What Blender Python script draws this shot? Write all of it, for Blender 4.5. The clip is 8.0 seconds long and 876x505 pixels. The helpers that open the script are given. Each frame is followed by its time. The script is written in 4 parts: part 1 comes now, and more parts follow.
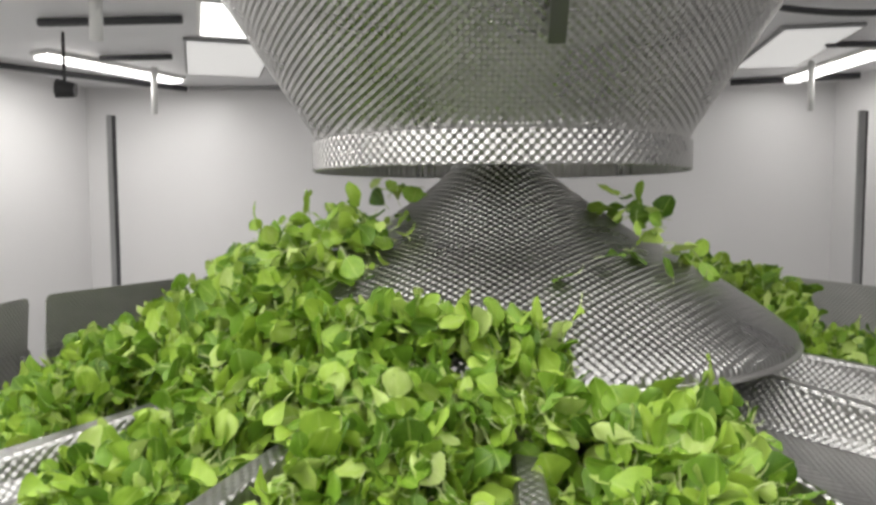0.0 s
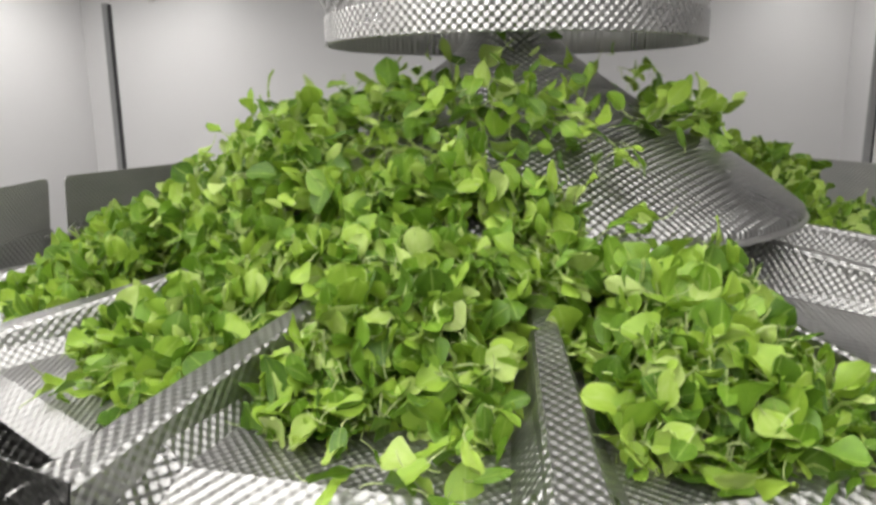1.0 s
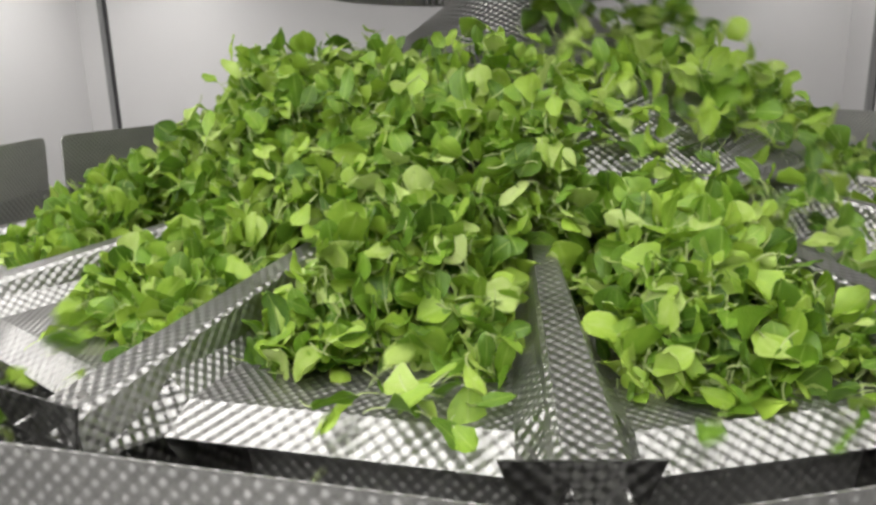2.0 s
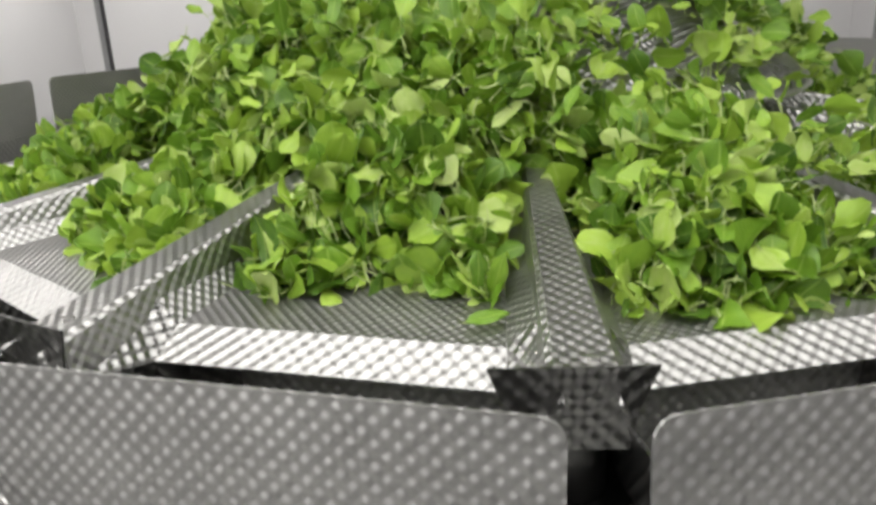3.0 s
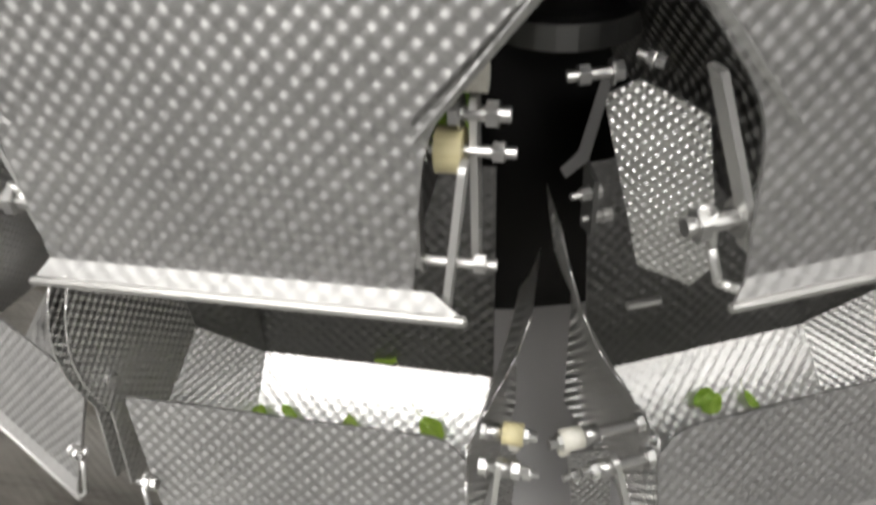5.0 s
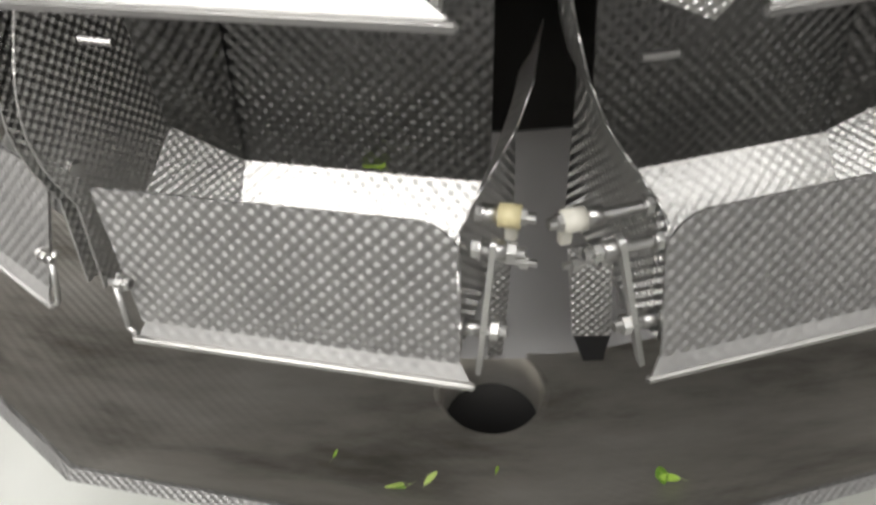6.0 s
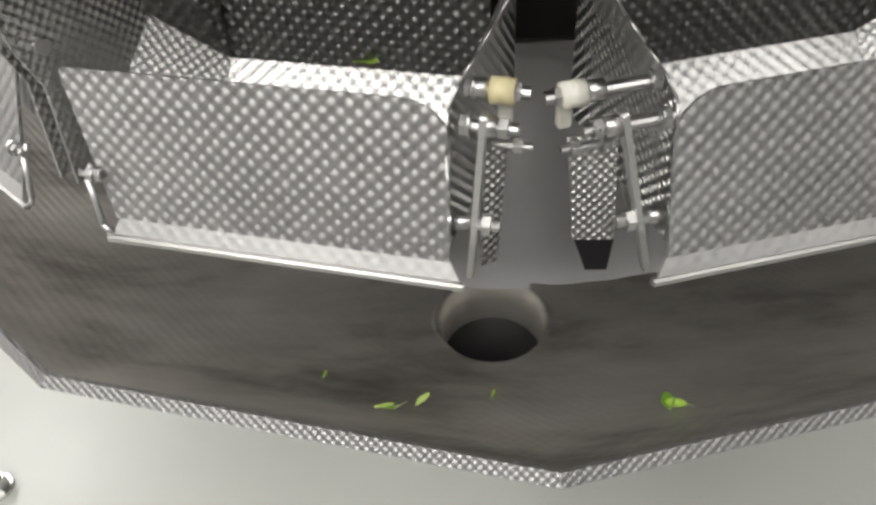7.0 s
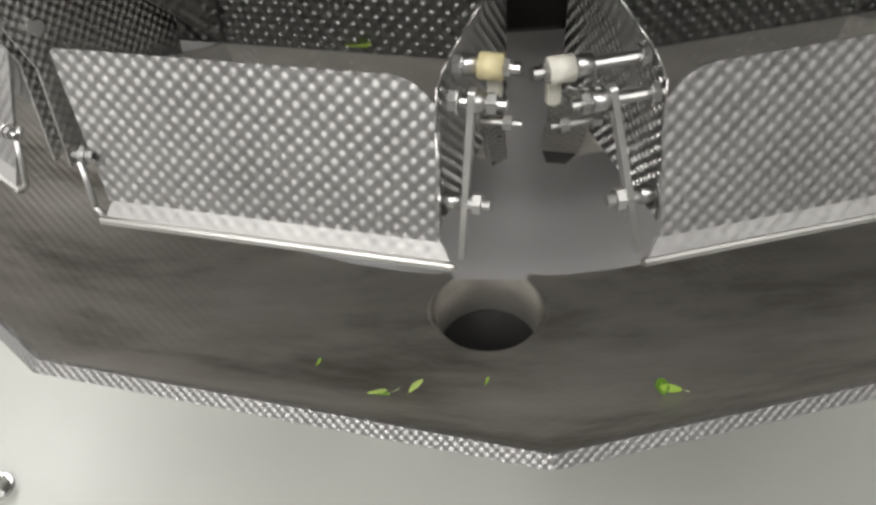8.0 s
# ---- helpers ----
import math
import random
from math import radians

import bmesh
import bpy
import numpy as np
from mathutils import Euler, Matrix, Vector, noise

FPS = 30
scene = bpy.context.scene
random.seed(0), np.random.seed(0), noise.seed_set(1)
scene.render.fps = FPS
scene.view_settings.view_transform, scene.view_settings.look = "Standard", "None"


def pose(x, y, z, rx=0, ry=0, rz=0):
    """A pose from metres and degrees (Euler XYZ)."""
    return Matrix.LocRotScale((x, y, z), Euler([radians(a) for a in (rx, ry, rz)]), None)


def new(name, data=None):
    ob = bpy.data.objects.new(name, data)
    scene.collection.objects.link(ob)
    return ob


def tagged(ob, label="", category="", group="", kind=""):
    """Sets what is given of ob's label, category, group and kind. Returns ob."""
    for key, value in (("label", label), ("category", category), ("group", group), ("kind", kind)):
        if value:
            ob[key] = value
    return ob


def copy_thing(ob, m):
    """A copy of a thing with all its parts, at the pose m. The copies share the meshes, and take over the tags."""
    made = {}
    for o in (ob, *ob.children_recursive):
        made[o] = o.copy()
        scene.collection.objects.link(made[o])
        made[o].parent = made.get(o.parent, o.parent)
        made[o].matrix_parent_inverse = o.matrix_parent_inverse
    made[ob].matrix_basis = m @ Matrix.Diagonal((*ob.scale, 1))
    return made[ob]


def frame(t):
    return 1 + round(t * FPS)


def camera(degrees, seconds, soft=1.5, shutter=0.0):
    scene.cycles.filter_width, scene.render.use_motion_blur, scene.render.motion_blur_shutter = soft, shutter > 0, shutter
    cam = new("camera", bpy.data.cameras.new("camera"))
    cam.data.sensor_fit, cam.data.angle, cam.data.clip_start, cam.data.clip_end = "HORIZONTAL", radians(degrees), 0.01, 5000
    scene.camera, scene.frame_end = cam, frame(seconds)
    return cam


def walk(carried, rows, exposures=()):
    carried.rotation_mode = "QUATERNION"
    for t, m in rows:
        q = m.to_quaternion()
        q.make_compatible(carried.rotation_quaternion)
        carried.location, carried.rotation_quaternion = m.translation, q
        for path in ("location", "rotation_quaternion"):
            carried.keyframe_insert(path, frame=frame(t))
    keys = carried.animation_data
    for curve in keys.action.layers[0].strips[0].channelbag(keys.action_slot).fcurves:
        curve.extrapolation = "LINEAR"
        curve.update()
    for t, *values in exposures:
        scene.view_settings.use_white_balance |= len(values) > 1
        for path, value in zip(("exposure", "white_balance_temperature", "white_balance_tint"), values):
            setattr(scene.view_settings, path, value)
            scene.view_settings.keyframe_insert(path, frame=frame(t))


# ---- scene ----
LENS = 61.47
cam = camera(LENS, 8.0, soft=3.0, shutter=0.35)
# seconds, x, y, z, degrees up, degrees to the left, lean
ROWS = [
    (0.0, -0.0440, -0.8660, 1.6550, -4.03, 1.80, -0.18),
    (0.5, -0.0489, -0.8770, 1.6460, -7.76, 2.07, -0.22),
    (1.0, -0.0535, -0.8868, 1.6333, -12.10, 2.24, -0.54),
    (1.5, -0.0556, -0.8926, 1.6177, -13.95, 2.28, -0.91),
    (3.0, -0.0478, -0.8880, 1.5909, -18.22, 2.61, -2.48),
    (3.5, -0.0475, -0.8854, 1.5480, -23.46, 3.12, -2.90),
    (4.0, -0.0424, -0.8855, 1.5116, -26.61, 3.94, -2.93),
    (4.5, -0.0491, -0.8887, 1.4834, -29.68, 2.55, -3.49),
    (5.0, -0.057, -0.8856, 1.4581, -36.59, 1.05, -3.78),
    (6.5, -0.054, -0.9118, 1.3427, -44.26, 2.31, -3.72),
    (7.0, -0.0421, -0.9142, 1.3235, -44.86, 4.09, -4.56),
    (7.5, -0.0342, -0.9142, 1.321, -45.5, 4.89, -4.96),
    (8.0, -0.0353, -0.9239, 1.3117, -44.17, 4.51, -4.86),
]


def upright(x, y, z, pitch, yaw, roll):
    return pose(x, y, z, 90 + pitch, 0, yaw) @ pose(0, 0, 0, 0, 0, roll)


# the clip's own exposure drifts a little
EXPOSURES = [(0.0, -0.1), (0.5, -0.04), (1.5, -0.26), (3.0, -0.2), (3.5, -0.3), (4.0, -0.02), (4.5, 0.02), (5.0, -0.11), (6.5, -0.22), (7.0, -0.2), (8.0, -0.27)]
walk(cam, [(t, upright(*row)) for t, *row in ROWS], EXPOSURES)

# ---- world and light ----
HEADS = 14
STEP = 360 / HEADS
world = bpy.data.worlds.new("world")
world.use_nodes = True
world.node_tree.nodes["Background"].inputs[0].default_value = (0.8, 0.85, 0.9, 1)
world.node_tree.nodes["Background"].inputs[1].default_value = 0.15
scene.world = world


def area_lamp(name, m, sx, sy, watts, colour=(1, 0.98, 0.95)):
    lamp = bpy.data.lights.new(name, "AREA")
    lamp.shape, lamp.size, lamp.size_y, lamp.energy, lamp.color = "RECTANGLE", sx, sy, watts, colour
    ob = new(name, lamp)
    ob.matrix_world = m
    return ob


# room and its lamps: x, y, watts
ROOM_L, ROOM_R, ROOM_N, ROOM_F, ROOM_H = -3.6, 3.4, -5.0, 6.1, 2.73
# battens, then flat panels: x, y, watts; last three battens added unseen as fill
LAMPS = [(-2.77, 4.95, 18), (2.88, 5.16, 5), (-2.4, 1.0, 44), (0.2, 2.6, 36), (-2.5, -0.7, 24)]
LAMP_TURN = [-25, 3.5, 0, 90, 0]
# panels added out of view, to light the heap and shine in lips and slopes
UNSEEN_PANELS = [(-0.55, -0.62, 6), (0.75, -0.62, 3.5), (-1.25, -1.5, 13), (-1.25, -2.15, 19), (-0.05, -1.5, 4), (-0.05, -2.15, 7), (1.5, -1.5, 3.5), (1.5, -2.15, 4)]
for (lx, ly, watts), turn in zip(LAMPS, LAMP_TURN):
    area_lamp("ceiling_lamp_light", pose(lx, ly, ROOM_H - 0.075, 0, 0, turn), 0.2, 1.25, watts)
for lx, ly, watts in UNSEEN_PANELS:
    area_lamp("panel_lamp_light", pose(lx, ly, ROOM_H - 0.05), 1.1, 0.56, watts)


# ---- materials ----
class Nodes:
    def __init__(self, name):
        self.mat = bpy.data.materials.new(name)
        self.mat.use_nodes = True
        self.tree = self.mat.node_tree
        self.bsdf = self.tree.nodes["Principled BSDF"]

    def add(self, kind):
        return self.tree.nodes.new(kind)

    def link(self, a, b):
        self.tree.links.new(a, b)

    def math(self, operation, a, b=None, clamp=False):
        node = self.add("ShaderNodeMath")
        node.operation, node.use_clamp = operation, clamp
        for socket, value in zip(node.inputs, (a, b)):
            if value is None:
                continue
            if isinstance(value, (int, float)):
                socket.default_value = value
            else:
                self.link(value, socket)
        return node.outputs[0]

    def noise(self, scale, detail=4, coords=None, rough=0.5):
        node = self.add("ShaderNodeTexNoise")
        node.inputs["Scale"].default_value = scale
        node.inputs["Detail"].default_value = detail
        node.inputs["Roughness"].default_value = rough
        if coords is not None:
            self.link(coords, node.inputs["Vector"])
        return node.outputs["Fac"]

    def ramp(self, value, stops):
        node = self.add("ShaderNodeValToRGB")
        for i, (at, colour) in enumerate(stops):
            e = node.color_ramp.elements[i] if i < 2 else node.color_ramp.elements.new(at)
            e.position, e.color = at, (*colour, 1)
        self.link(value, node.inputs[0])
        return node.outputs[0]

    def spread(self, value, lo, hi):
        node = self.add("ShaderNodeMapRange")
        node.inputs["To Min"].default_value, node.inputs["To Max"].default_value = lo, hi
        self.link(value, node.inputs[0])
        return node.outputs[0]

    def bump(self, height, strength, distance):
        node = self.add("ShaderNodeBump")
        node.inputs["Strength"].default_value, node.inputs["Distance"].default_value = strength, distance
        self.link(height, node.inputs["Height"])
        self.link(node.outputs[0], self.bsdf.inputs["Normal"])


def grey(v):
    return (v, v * 0.99, v * 0.97)


def dimpled_steel(name, pitch, base=0.62, rough=0.26, depth=0.0012, strength=0.8, peak=1.25):
    """Embossed stainless sheet: raised dots and hollows on a staggered grid, by the sheet's own metres."""
    n = Nodes(name)
    uv = n.add("ShaderNodeUVMap").outputs[0]
    split = n.add("ShaderNodeSeparateXYZ")
    n.link(uv, split.inputs[0])
    waves = [n.math("COSINE", n.math("MULTIPLY", split.outputs[i], 2 * math.pi / pitch)) for i in (0, 1)]
    dots = n.math("MULTIPLY", n.math("ADD", n.math("MULTIPLY", *waves), 1.0), 0.5)
    dots = n.math("POWER", dots, peak)
    stain = n.noise(9, 5, uv)
    fine = n.noise(160, 3, uv)
    smear = n.add("ShaderNodeMapping")
    smear.inputs["Scale"].default_value = (7.0, 28.0, 1.0)
    n.link(uv, smear.inputs[0])
    smudge = n.noise(1.0, 5, smear.outputs[0], 0.6)
    stain = n.math("ADD", n.math("MULTIPLY", stain, 0.6), n.math("MULTIPLY", smudge, 0.4))
    n.link(n.ramp(stain, [(0.32, grey(base * 0.76)), (0.62, grey(base * 1.02))]), n.bsdf.inputs["Base Color"])
    n.bsdf.inputs["Metallic"].default_value = 1.0
    n.link(n.math("ADD", n.spread(stain, rough - 0.12, rough + 0.14), n.math("MULTIPLY", fine, 0.06)), n.bsdf.inputs["Roughness"])
    n.bump(dots, strength, depth)
    return n.mat


def plain_metal(name, base, rough, scale=30, streak=(1, 1, 1)):
    n = Nodes(name)
    co = n.add("ShaderNodeTexCoord").outputs["Object"]
    mapped = n.add("ShaderNodeMapping")
    mapped.inputs["Scale"].default_value = streak
    n.link(co, mapped.inputs[0])
    grain = n.noise(scale, 5, mapped.outputs[0])
    cloud = n.noise(4, 3, co)
    n.link(n.ramp(cloud, [(0.3, grey(base * 0.85)), (0.7, grey(base))]), n.bsdf.inputs["Base Color"])
    n.bsdf.inputs["Metallic"].default_value = 1.0
    n.link(n.math("ADD", n.spread(cloud, rough - 0.05, rough + 0.05), n.math("MULTIPLY", grain, 0.12)), n.bsdf.inputs["Roughness"])
    n.bump(grain, 0.08, 0.001)
    return n.mat


def painted(name, colour, rough=0.5, var=0.08, scale=3, bump=0.05):
    n = Nodes(name)
    co = n.add("ShaderNodeTexCoord").outputs["Object"]
    cloud = n.noise(scale, 5, co)
    lo = tuple(c * (1 - var) for c in colour)
    n.link(n.ramp(cloud, [(0.3, lo), (0.7, colour)]), n.bsdf.inputs["Base Color"])
    n.link(n.spread(n.noise(scale * 12, 3, co), rough - 0.08, rough + 0.08), n.bsdf.inputs["Roughness"])
    n.bump(n.noise(scale * 40, 3, co), bump, 0.002)
    return n.mat


def glowing(name, colour, strength):
    n = Nodes(name)
    n.bsdf.inputs["Base Color"].default_value = (*colour, 1)
    n.bsdf.inputs["Emission Color"].default_value = (*colour, 1)
    n.bsdf.inputs["Emission Strength"].default_value = strength
    return n.mat


def leaf_material(name, stops, gloss=0.42):
    n = Nodes(name)
    obj = n.add("ShaderNodeObjectInfo").outputs["Random"]
    isle = n.add("ShaderNodeNewGeometry").outputs["Random Per Island"]
    pick = n.math("FRACT", n.math("ADD", obj, isle))
    uv = n.add("ShaderNodeUVMap").outputs[0]
    split = n.add("ShaderNodeSeparateXYZ")
    n.link(uv, split.inputs[0])
    # side veins and a pale midrib, by the blade's own length and breadth
    across = n.math("ABSOLUTE", split.outputs[1])
    rib = n.math("LESS_THAN", across, 0.045)
    slant = n.math("SUBTRACT", n.math("MULTIPLY", split.outputs[0], 44.0), n.math("MULTIPLY", across, 26.0))
    vein = n.math("POWER", n.math("ABSOLUTE", n.math("COSINE", slant)), 14.0)
    blotch = n.noise(2.6, 3, uv)
    shade = n.math("ADD", n.math("MULTIPLY", pick, 0.8), n.math("MULTIPLY", n.math("SUBTRACT", blotch, 0.4), 0.35), clamp=True)
    colour = n.ramp(shade, stops)
    mix = n.add("ShaderNodeMix")
    mix.data_type = "RGBA"
    n.link(n.math("ADD", n.math("MULTIPLY", rib, 0.5), n.math("MULTIPLY", vein, 0.16), clamp=True), mix.inputs[0])
    n.link(colour, mix.inputs[6])
    mix.inputs[7].default_value = (0.42, 0.55, 0.14, 1)
    n.link(mix.outputs[2], n.bsdf.inputs["Base Color"])
    n.bsdf.inputs["Roughness"].default_value = gloss
    n.bump(n.math("ADD", n.math("MULTIPLY", rib, -1.0), n.math("MULTIPLY", vein, -0.6)), 0.35, 0.001)
    through_light = n.add("ShaderNodeBsdfTranslucent")
    n.link(mix.outputs[2], through_light.inputs[0])
    both = n.add("ShaderNodeMixShader")
    both.inputs[0].default_value = 0.22
    n.link(n.bsdf.outputs[0], both.inputs[1])
    n.link(through_light.outputs[0], both.inputs[2])
    n.link(both.outputs[0], n.tree.nodes["Material Output"].inputs[0])
    return n.mat


STEEL = dimpled_steel("embossed_steel", 0.0098, 0.46, 0.5, 0.0012, 1.0, 0.9)
STEEL_PAN = dimpled_steel("embossed_pan_steel", 0.0075, 0.4, 0.4, 0.0009, 1.0)
STEEL_LIP = dimpled_steel("embossed_lip_steel", 0.0098, 0.45, 0.4, 0.0011, 1.0)
# next two: paler base for slopes that catch the ceiling lamps
STEEL_SLOPE_LIT = dimpled_steel("embossed_inner_steel", 0.0098, 0.72, 0.38, 0.0004, 1.0)
STEEL_CORNER_LIT = dimpled_steel("embossed_lit_corner_steel", 0.0068, 0.7, 0.38, 0.0005, 1.0)
STEEL_FINE = dimpled_steel("fine_embossed_steel", 0.007, 0.72, 0.3, 0.0012, 1.0)
STEEL_RIM = dimpled_steel("rim_embossed_steel", 0.0056, 0.34, 0.44, 0.0004, 1.0)
STEEL_CONE = dimpled_steel("embossed_cone_steel", 0.0098, 0.36, 0.26, 0.0014, 1.0)
STEEL_FUNNEL = dimpled_steel("embossed_funnel_steel", 0.0098, 0.5, 0.25, 0.0016, 1.0)
STEEL_LOW = dimpled_steel("embossed_weigh_hopper_steel", 0.0094, 0.48, 0.52, 0.0012, 1.0, 0.8)
# deflectors, and hopper sheets with their shade put into the base colour
STEEL_DARK_SHADED = dimpled_steel("embossed_dark_shaded_steel", 0.0098, 0.25, 0.3, 0.0012, 1.0)
STEEL_CAP = dimpled_steel("embossed_cap_steel", 0.0085, 0.44, 0.34, 0.0008, 1.0)
STEEL_FAR_FRONT = dimpled_steel("embossed_far_front_steel", 0.007, 0.5, 0.5, 0.0012, 1.0)
STEEL_FLANGE = dimpled_steel("rolled_flange_steel", 0.0098, 0.52, 0.48, 0.0002, 1.0)
STEEL_GUIDE = dimpled_steel("embossed_guide_steel", 0.0056, 0.58, 0.26, 0.0012, 1.0)


def stained_steel(name):
    """Dull sheet with washed-out stains and smears."""
    n = Nodes(name)
    co = n.add("ShaderNodeTexCoord").outputs["Object"]
    stretch = n.add("ShaderNodeMapping")
    stretch.inputs["Scale"].default_value = (1.0, 2.6, 2.6)
    n.link(co, stretch.inputs[0])
    smear = n.noise(5.0, 6, stretch.outputs[0], 0.62)
    fine = n.noise(70, 4, stretch.outputs[0])
    n.link(n.ramp(smear, [(0.34, (0.22, 0.205, 0.18)), (0.5, (0.46, 0.44, 0.40)), (0.7, (0.6, 0.58, 0.54))]), n.bsdf.inputs["Base Color"])
    n.bsdf.inputs["Metallic"].default_value = 0.9
    n.link(n.math("ADD", n.spread(smear, 0.52, 0.34), n.math("MULTIPLY", fine, 0.14)), n.bsdf.inputs["Roughness"])
    split = n.add("ShaderNodeSeparateXYZ")
    n.link(co, split.inputs[0])
    waves = [n.math("COSINE", n.math("MULTIPLY", split.outputs[i], 2 * math.pi / 0.0098)) for i in (0, 1)]
    clean = n.math("SUBTRACT", n.math("MULTIPLY", n.noise(3.2, 3, co), 3.0), 1.2, clamp=True)
    dots = n.math("MULTIPLY", n.math("MULTIPLY", *waves), clean)
    film = n.math("ADD", smear, n.math("MULTIPLY", fine, 0.3))
    n.bump(n.math("ADD", n.math("MULTIPLY", film, 0.12), n.math("MULTIPLY", dots, 0.11)), 1.0, 0.004)
    return n.mat


TROUGH_STEEL = stained_steel("stained_trough_steel")
SATIN = painted("satin_grey_housing", (0.47, 0.465, 0.47), 0.32, 0.18, 6, 0.04)
# near-black base keeps the gaps behind the hoppers dark
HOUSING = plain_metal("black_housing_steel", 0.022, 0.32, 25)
SMOOTH = plain_metal("brushed_steel", 0.5, 0.28, 60, (1, 1, 0.1))
DARK = plain_metal("dark_steel", 0.2, 0.35, 40)
BRIGHT = plain_metal("polished_steel", 0.62, 0.24, 50)
LINK = plain_metal("satin_link_steel", 0.78, 0.4, 50)
CHROME = plain_metal("chrome", 0.75, 0.12, 40)
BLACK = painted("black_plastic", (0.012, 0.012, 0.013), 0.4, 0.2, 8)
NYLON = painted("yellowed_nylon", (0.64, 0.57, 0.33), 0.45, 0.15, 30)
WHITE_NYLON = painted("white_nylon", (0.7, 0.68, 0.6), 0.45, 0.1, 30)
WALL = painted("white_wall_panel", (0.8, 0.79, 0.79), 0.38, 0.05, 0.7, 0.02)
CEIL = painted("ceiling_panel", (0.85, 0.85, 0.86), 0.5, 0.05, 0.8, 0.02)
FLOOR = painted("grey_floor_coating", (0.24, 0.24, 0.235), 0.45, 0.15, 1.2, 0.05)
DECK = painted("pale_deck", (0.47, 0.48, 0.445), 0.35, 0.12, 1.6, 0.04)
TRIM = painted("dark_grey_trim", (0.06, 0.06, 0.065), 0.45, 0.15, 5)
GREYTRIM = painted("grey_trim", (0.35, 0.35, 0.35), 0.4, 0.1, 5)
WHITE = painted("white_plastic", (0.8, 0.8, 0.78), 0.4, 0.04, 5)
PANEL_GLOW = glowing("lit_panel", (1, 0.98, 0.95), 3.0)
DIM_GLOW = glowing("faintly_glowing_sheet", (1, 0.99, 0.97), 0.4)
TUBE = glowing("lit_diffuser", (1, 0.98, 0.95), 4.0)
LEAF = leaf_material("leaf_green", [(0.0, (0.05, 0.125, 0.008)), (0.3, (0.16, 0.31, 0.022)), (0.65, (0.36, 0.53, 0.06)), (0.95, (0.56, 0.66, 0.27))])
STEM = painted("pale_green_stem", (0.5, 0.6, 0.24), 0.45, 0.2, 40, 0.02)


# ---- building helpers ----
def finish(bm, name, material, parent=None, label="", smooth=False):
    mesh = bpy.data.meshes.new(name)
    lay_uv(bm)
    for f in bm.faces:
        f.smooth = smooth
    bm.to_mesh(mesh)
    bm.free()
    for m in material if isinstance(material, (list, tuple)) else [material]:
        mesh.materials.append(m)
    ob = new(name, mesh)
    ob.parent = parent
    return tagged(ob, label)


def part(name, bm, material, parent, label="", smooth=False):
    return finish(bm, name, material, parent, label, smooth)


def lay_uv(bm):
    """Every face gets its own metres: first axis along x where it can be."""
    if bm.loops.layers.uv:
        return
    layer = bm.loops.layers.uv.new("UVMap")
    bm.normal_update()
    for f in bm.faces:
        n = f.normal
        a = Vector((1, 0, 0)) if abs(n.x) < 0.8 else Vector((0, 1, 0))
        a = (a - n * a.dot(n)).normalized()
        b = n.cross(a)
        for loop in f.loops:
            loop[layer].uv = (loop.vert.co.dot(a), loop.vert.co.dot(b))


def sheet(points, thick=0.0015, bm=None, bevel=0.0):
    """A flat sheet of metal through the points, with thickness."""
    bm = bm or bmesh.new()
    verts = [bm.verts.new(p) for p in points]
    face = bm.faces.new(verts)
    face.normal_update()
    n = face.normal.copy()
    out = bmesh.ops.extrude_face_region(bm, geom=[face])
    moved = [v for v in out["geom"] if isinstance(v, bmesh.types.BMVert)]
    for v in moved:
        v.co += n * -thick
    if bevel:
        edges = [e for e in bm.edges if any(v in moved or v in verts for v in e.verts)]
        bmesh.ops.bevel(bm, geom=edges, offset=bevel, segments=1, affect="EDGES")
    bmesh.ops.recalc_face_normals(bm, faces=bm.faces)
    return bm


def box(bm, lo, hi, bevel=0.0):
    lo, hi = Vector(lo), Vector(hi)
    m = Matrix.Translation((lo + hi) / 2) @ Matrix.Diagonal((*(hi - lo), 1))
    out = bmesh.ops.create_cube(bm, size=1, matrix=m)
    if bevel:
        edges = {e for v in out["verts"] for e in v.link_edges}
        bmesh.ops.bevel(bm, geom=list(edges), offset=bevel, segments=2, affect="EDGES")
    return bm


def rod(bm, a, b, r, sides=12, r2=None):
    a, b = Vector(a), Vector(b)
    d = b - a
    m = Matrix.Translation((a + b) / 2) @ d.to_track_quat("Z", "Y").to_matrix().to_4x4()
    bmesh.ops.create_cone(bm, cap_ends=True, segments=sides, radius1=r, radius2=r if r2 is None else r2, depth=d.length, matrix=m)
    return bm


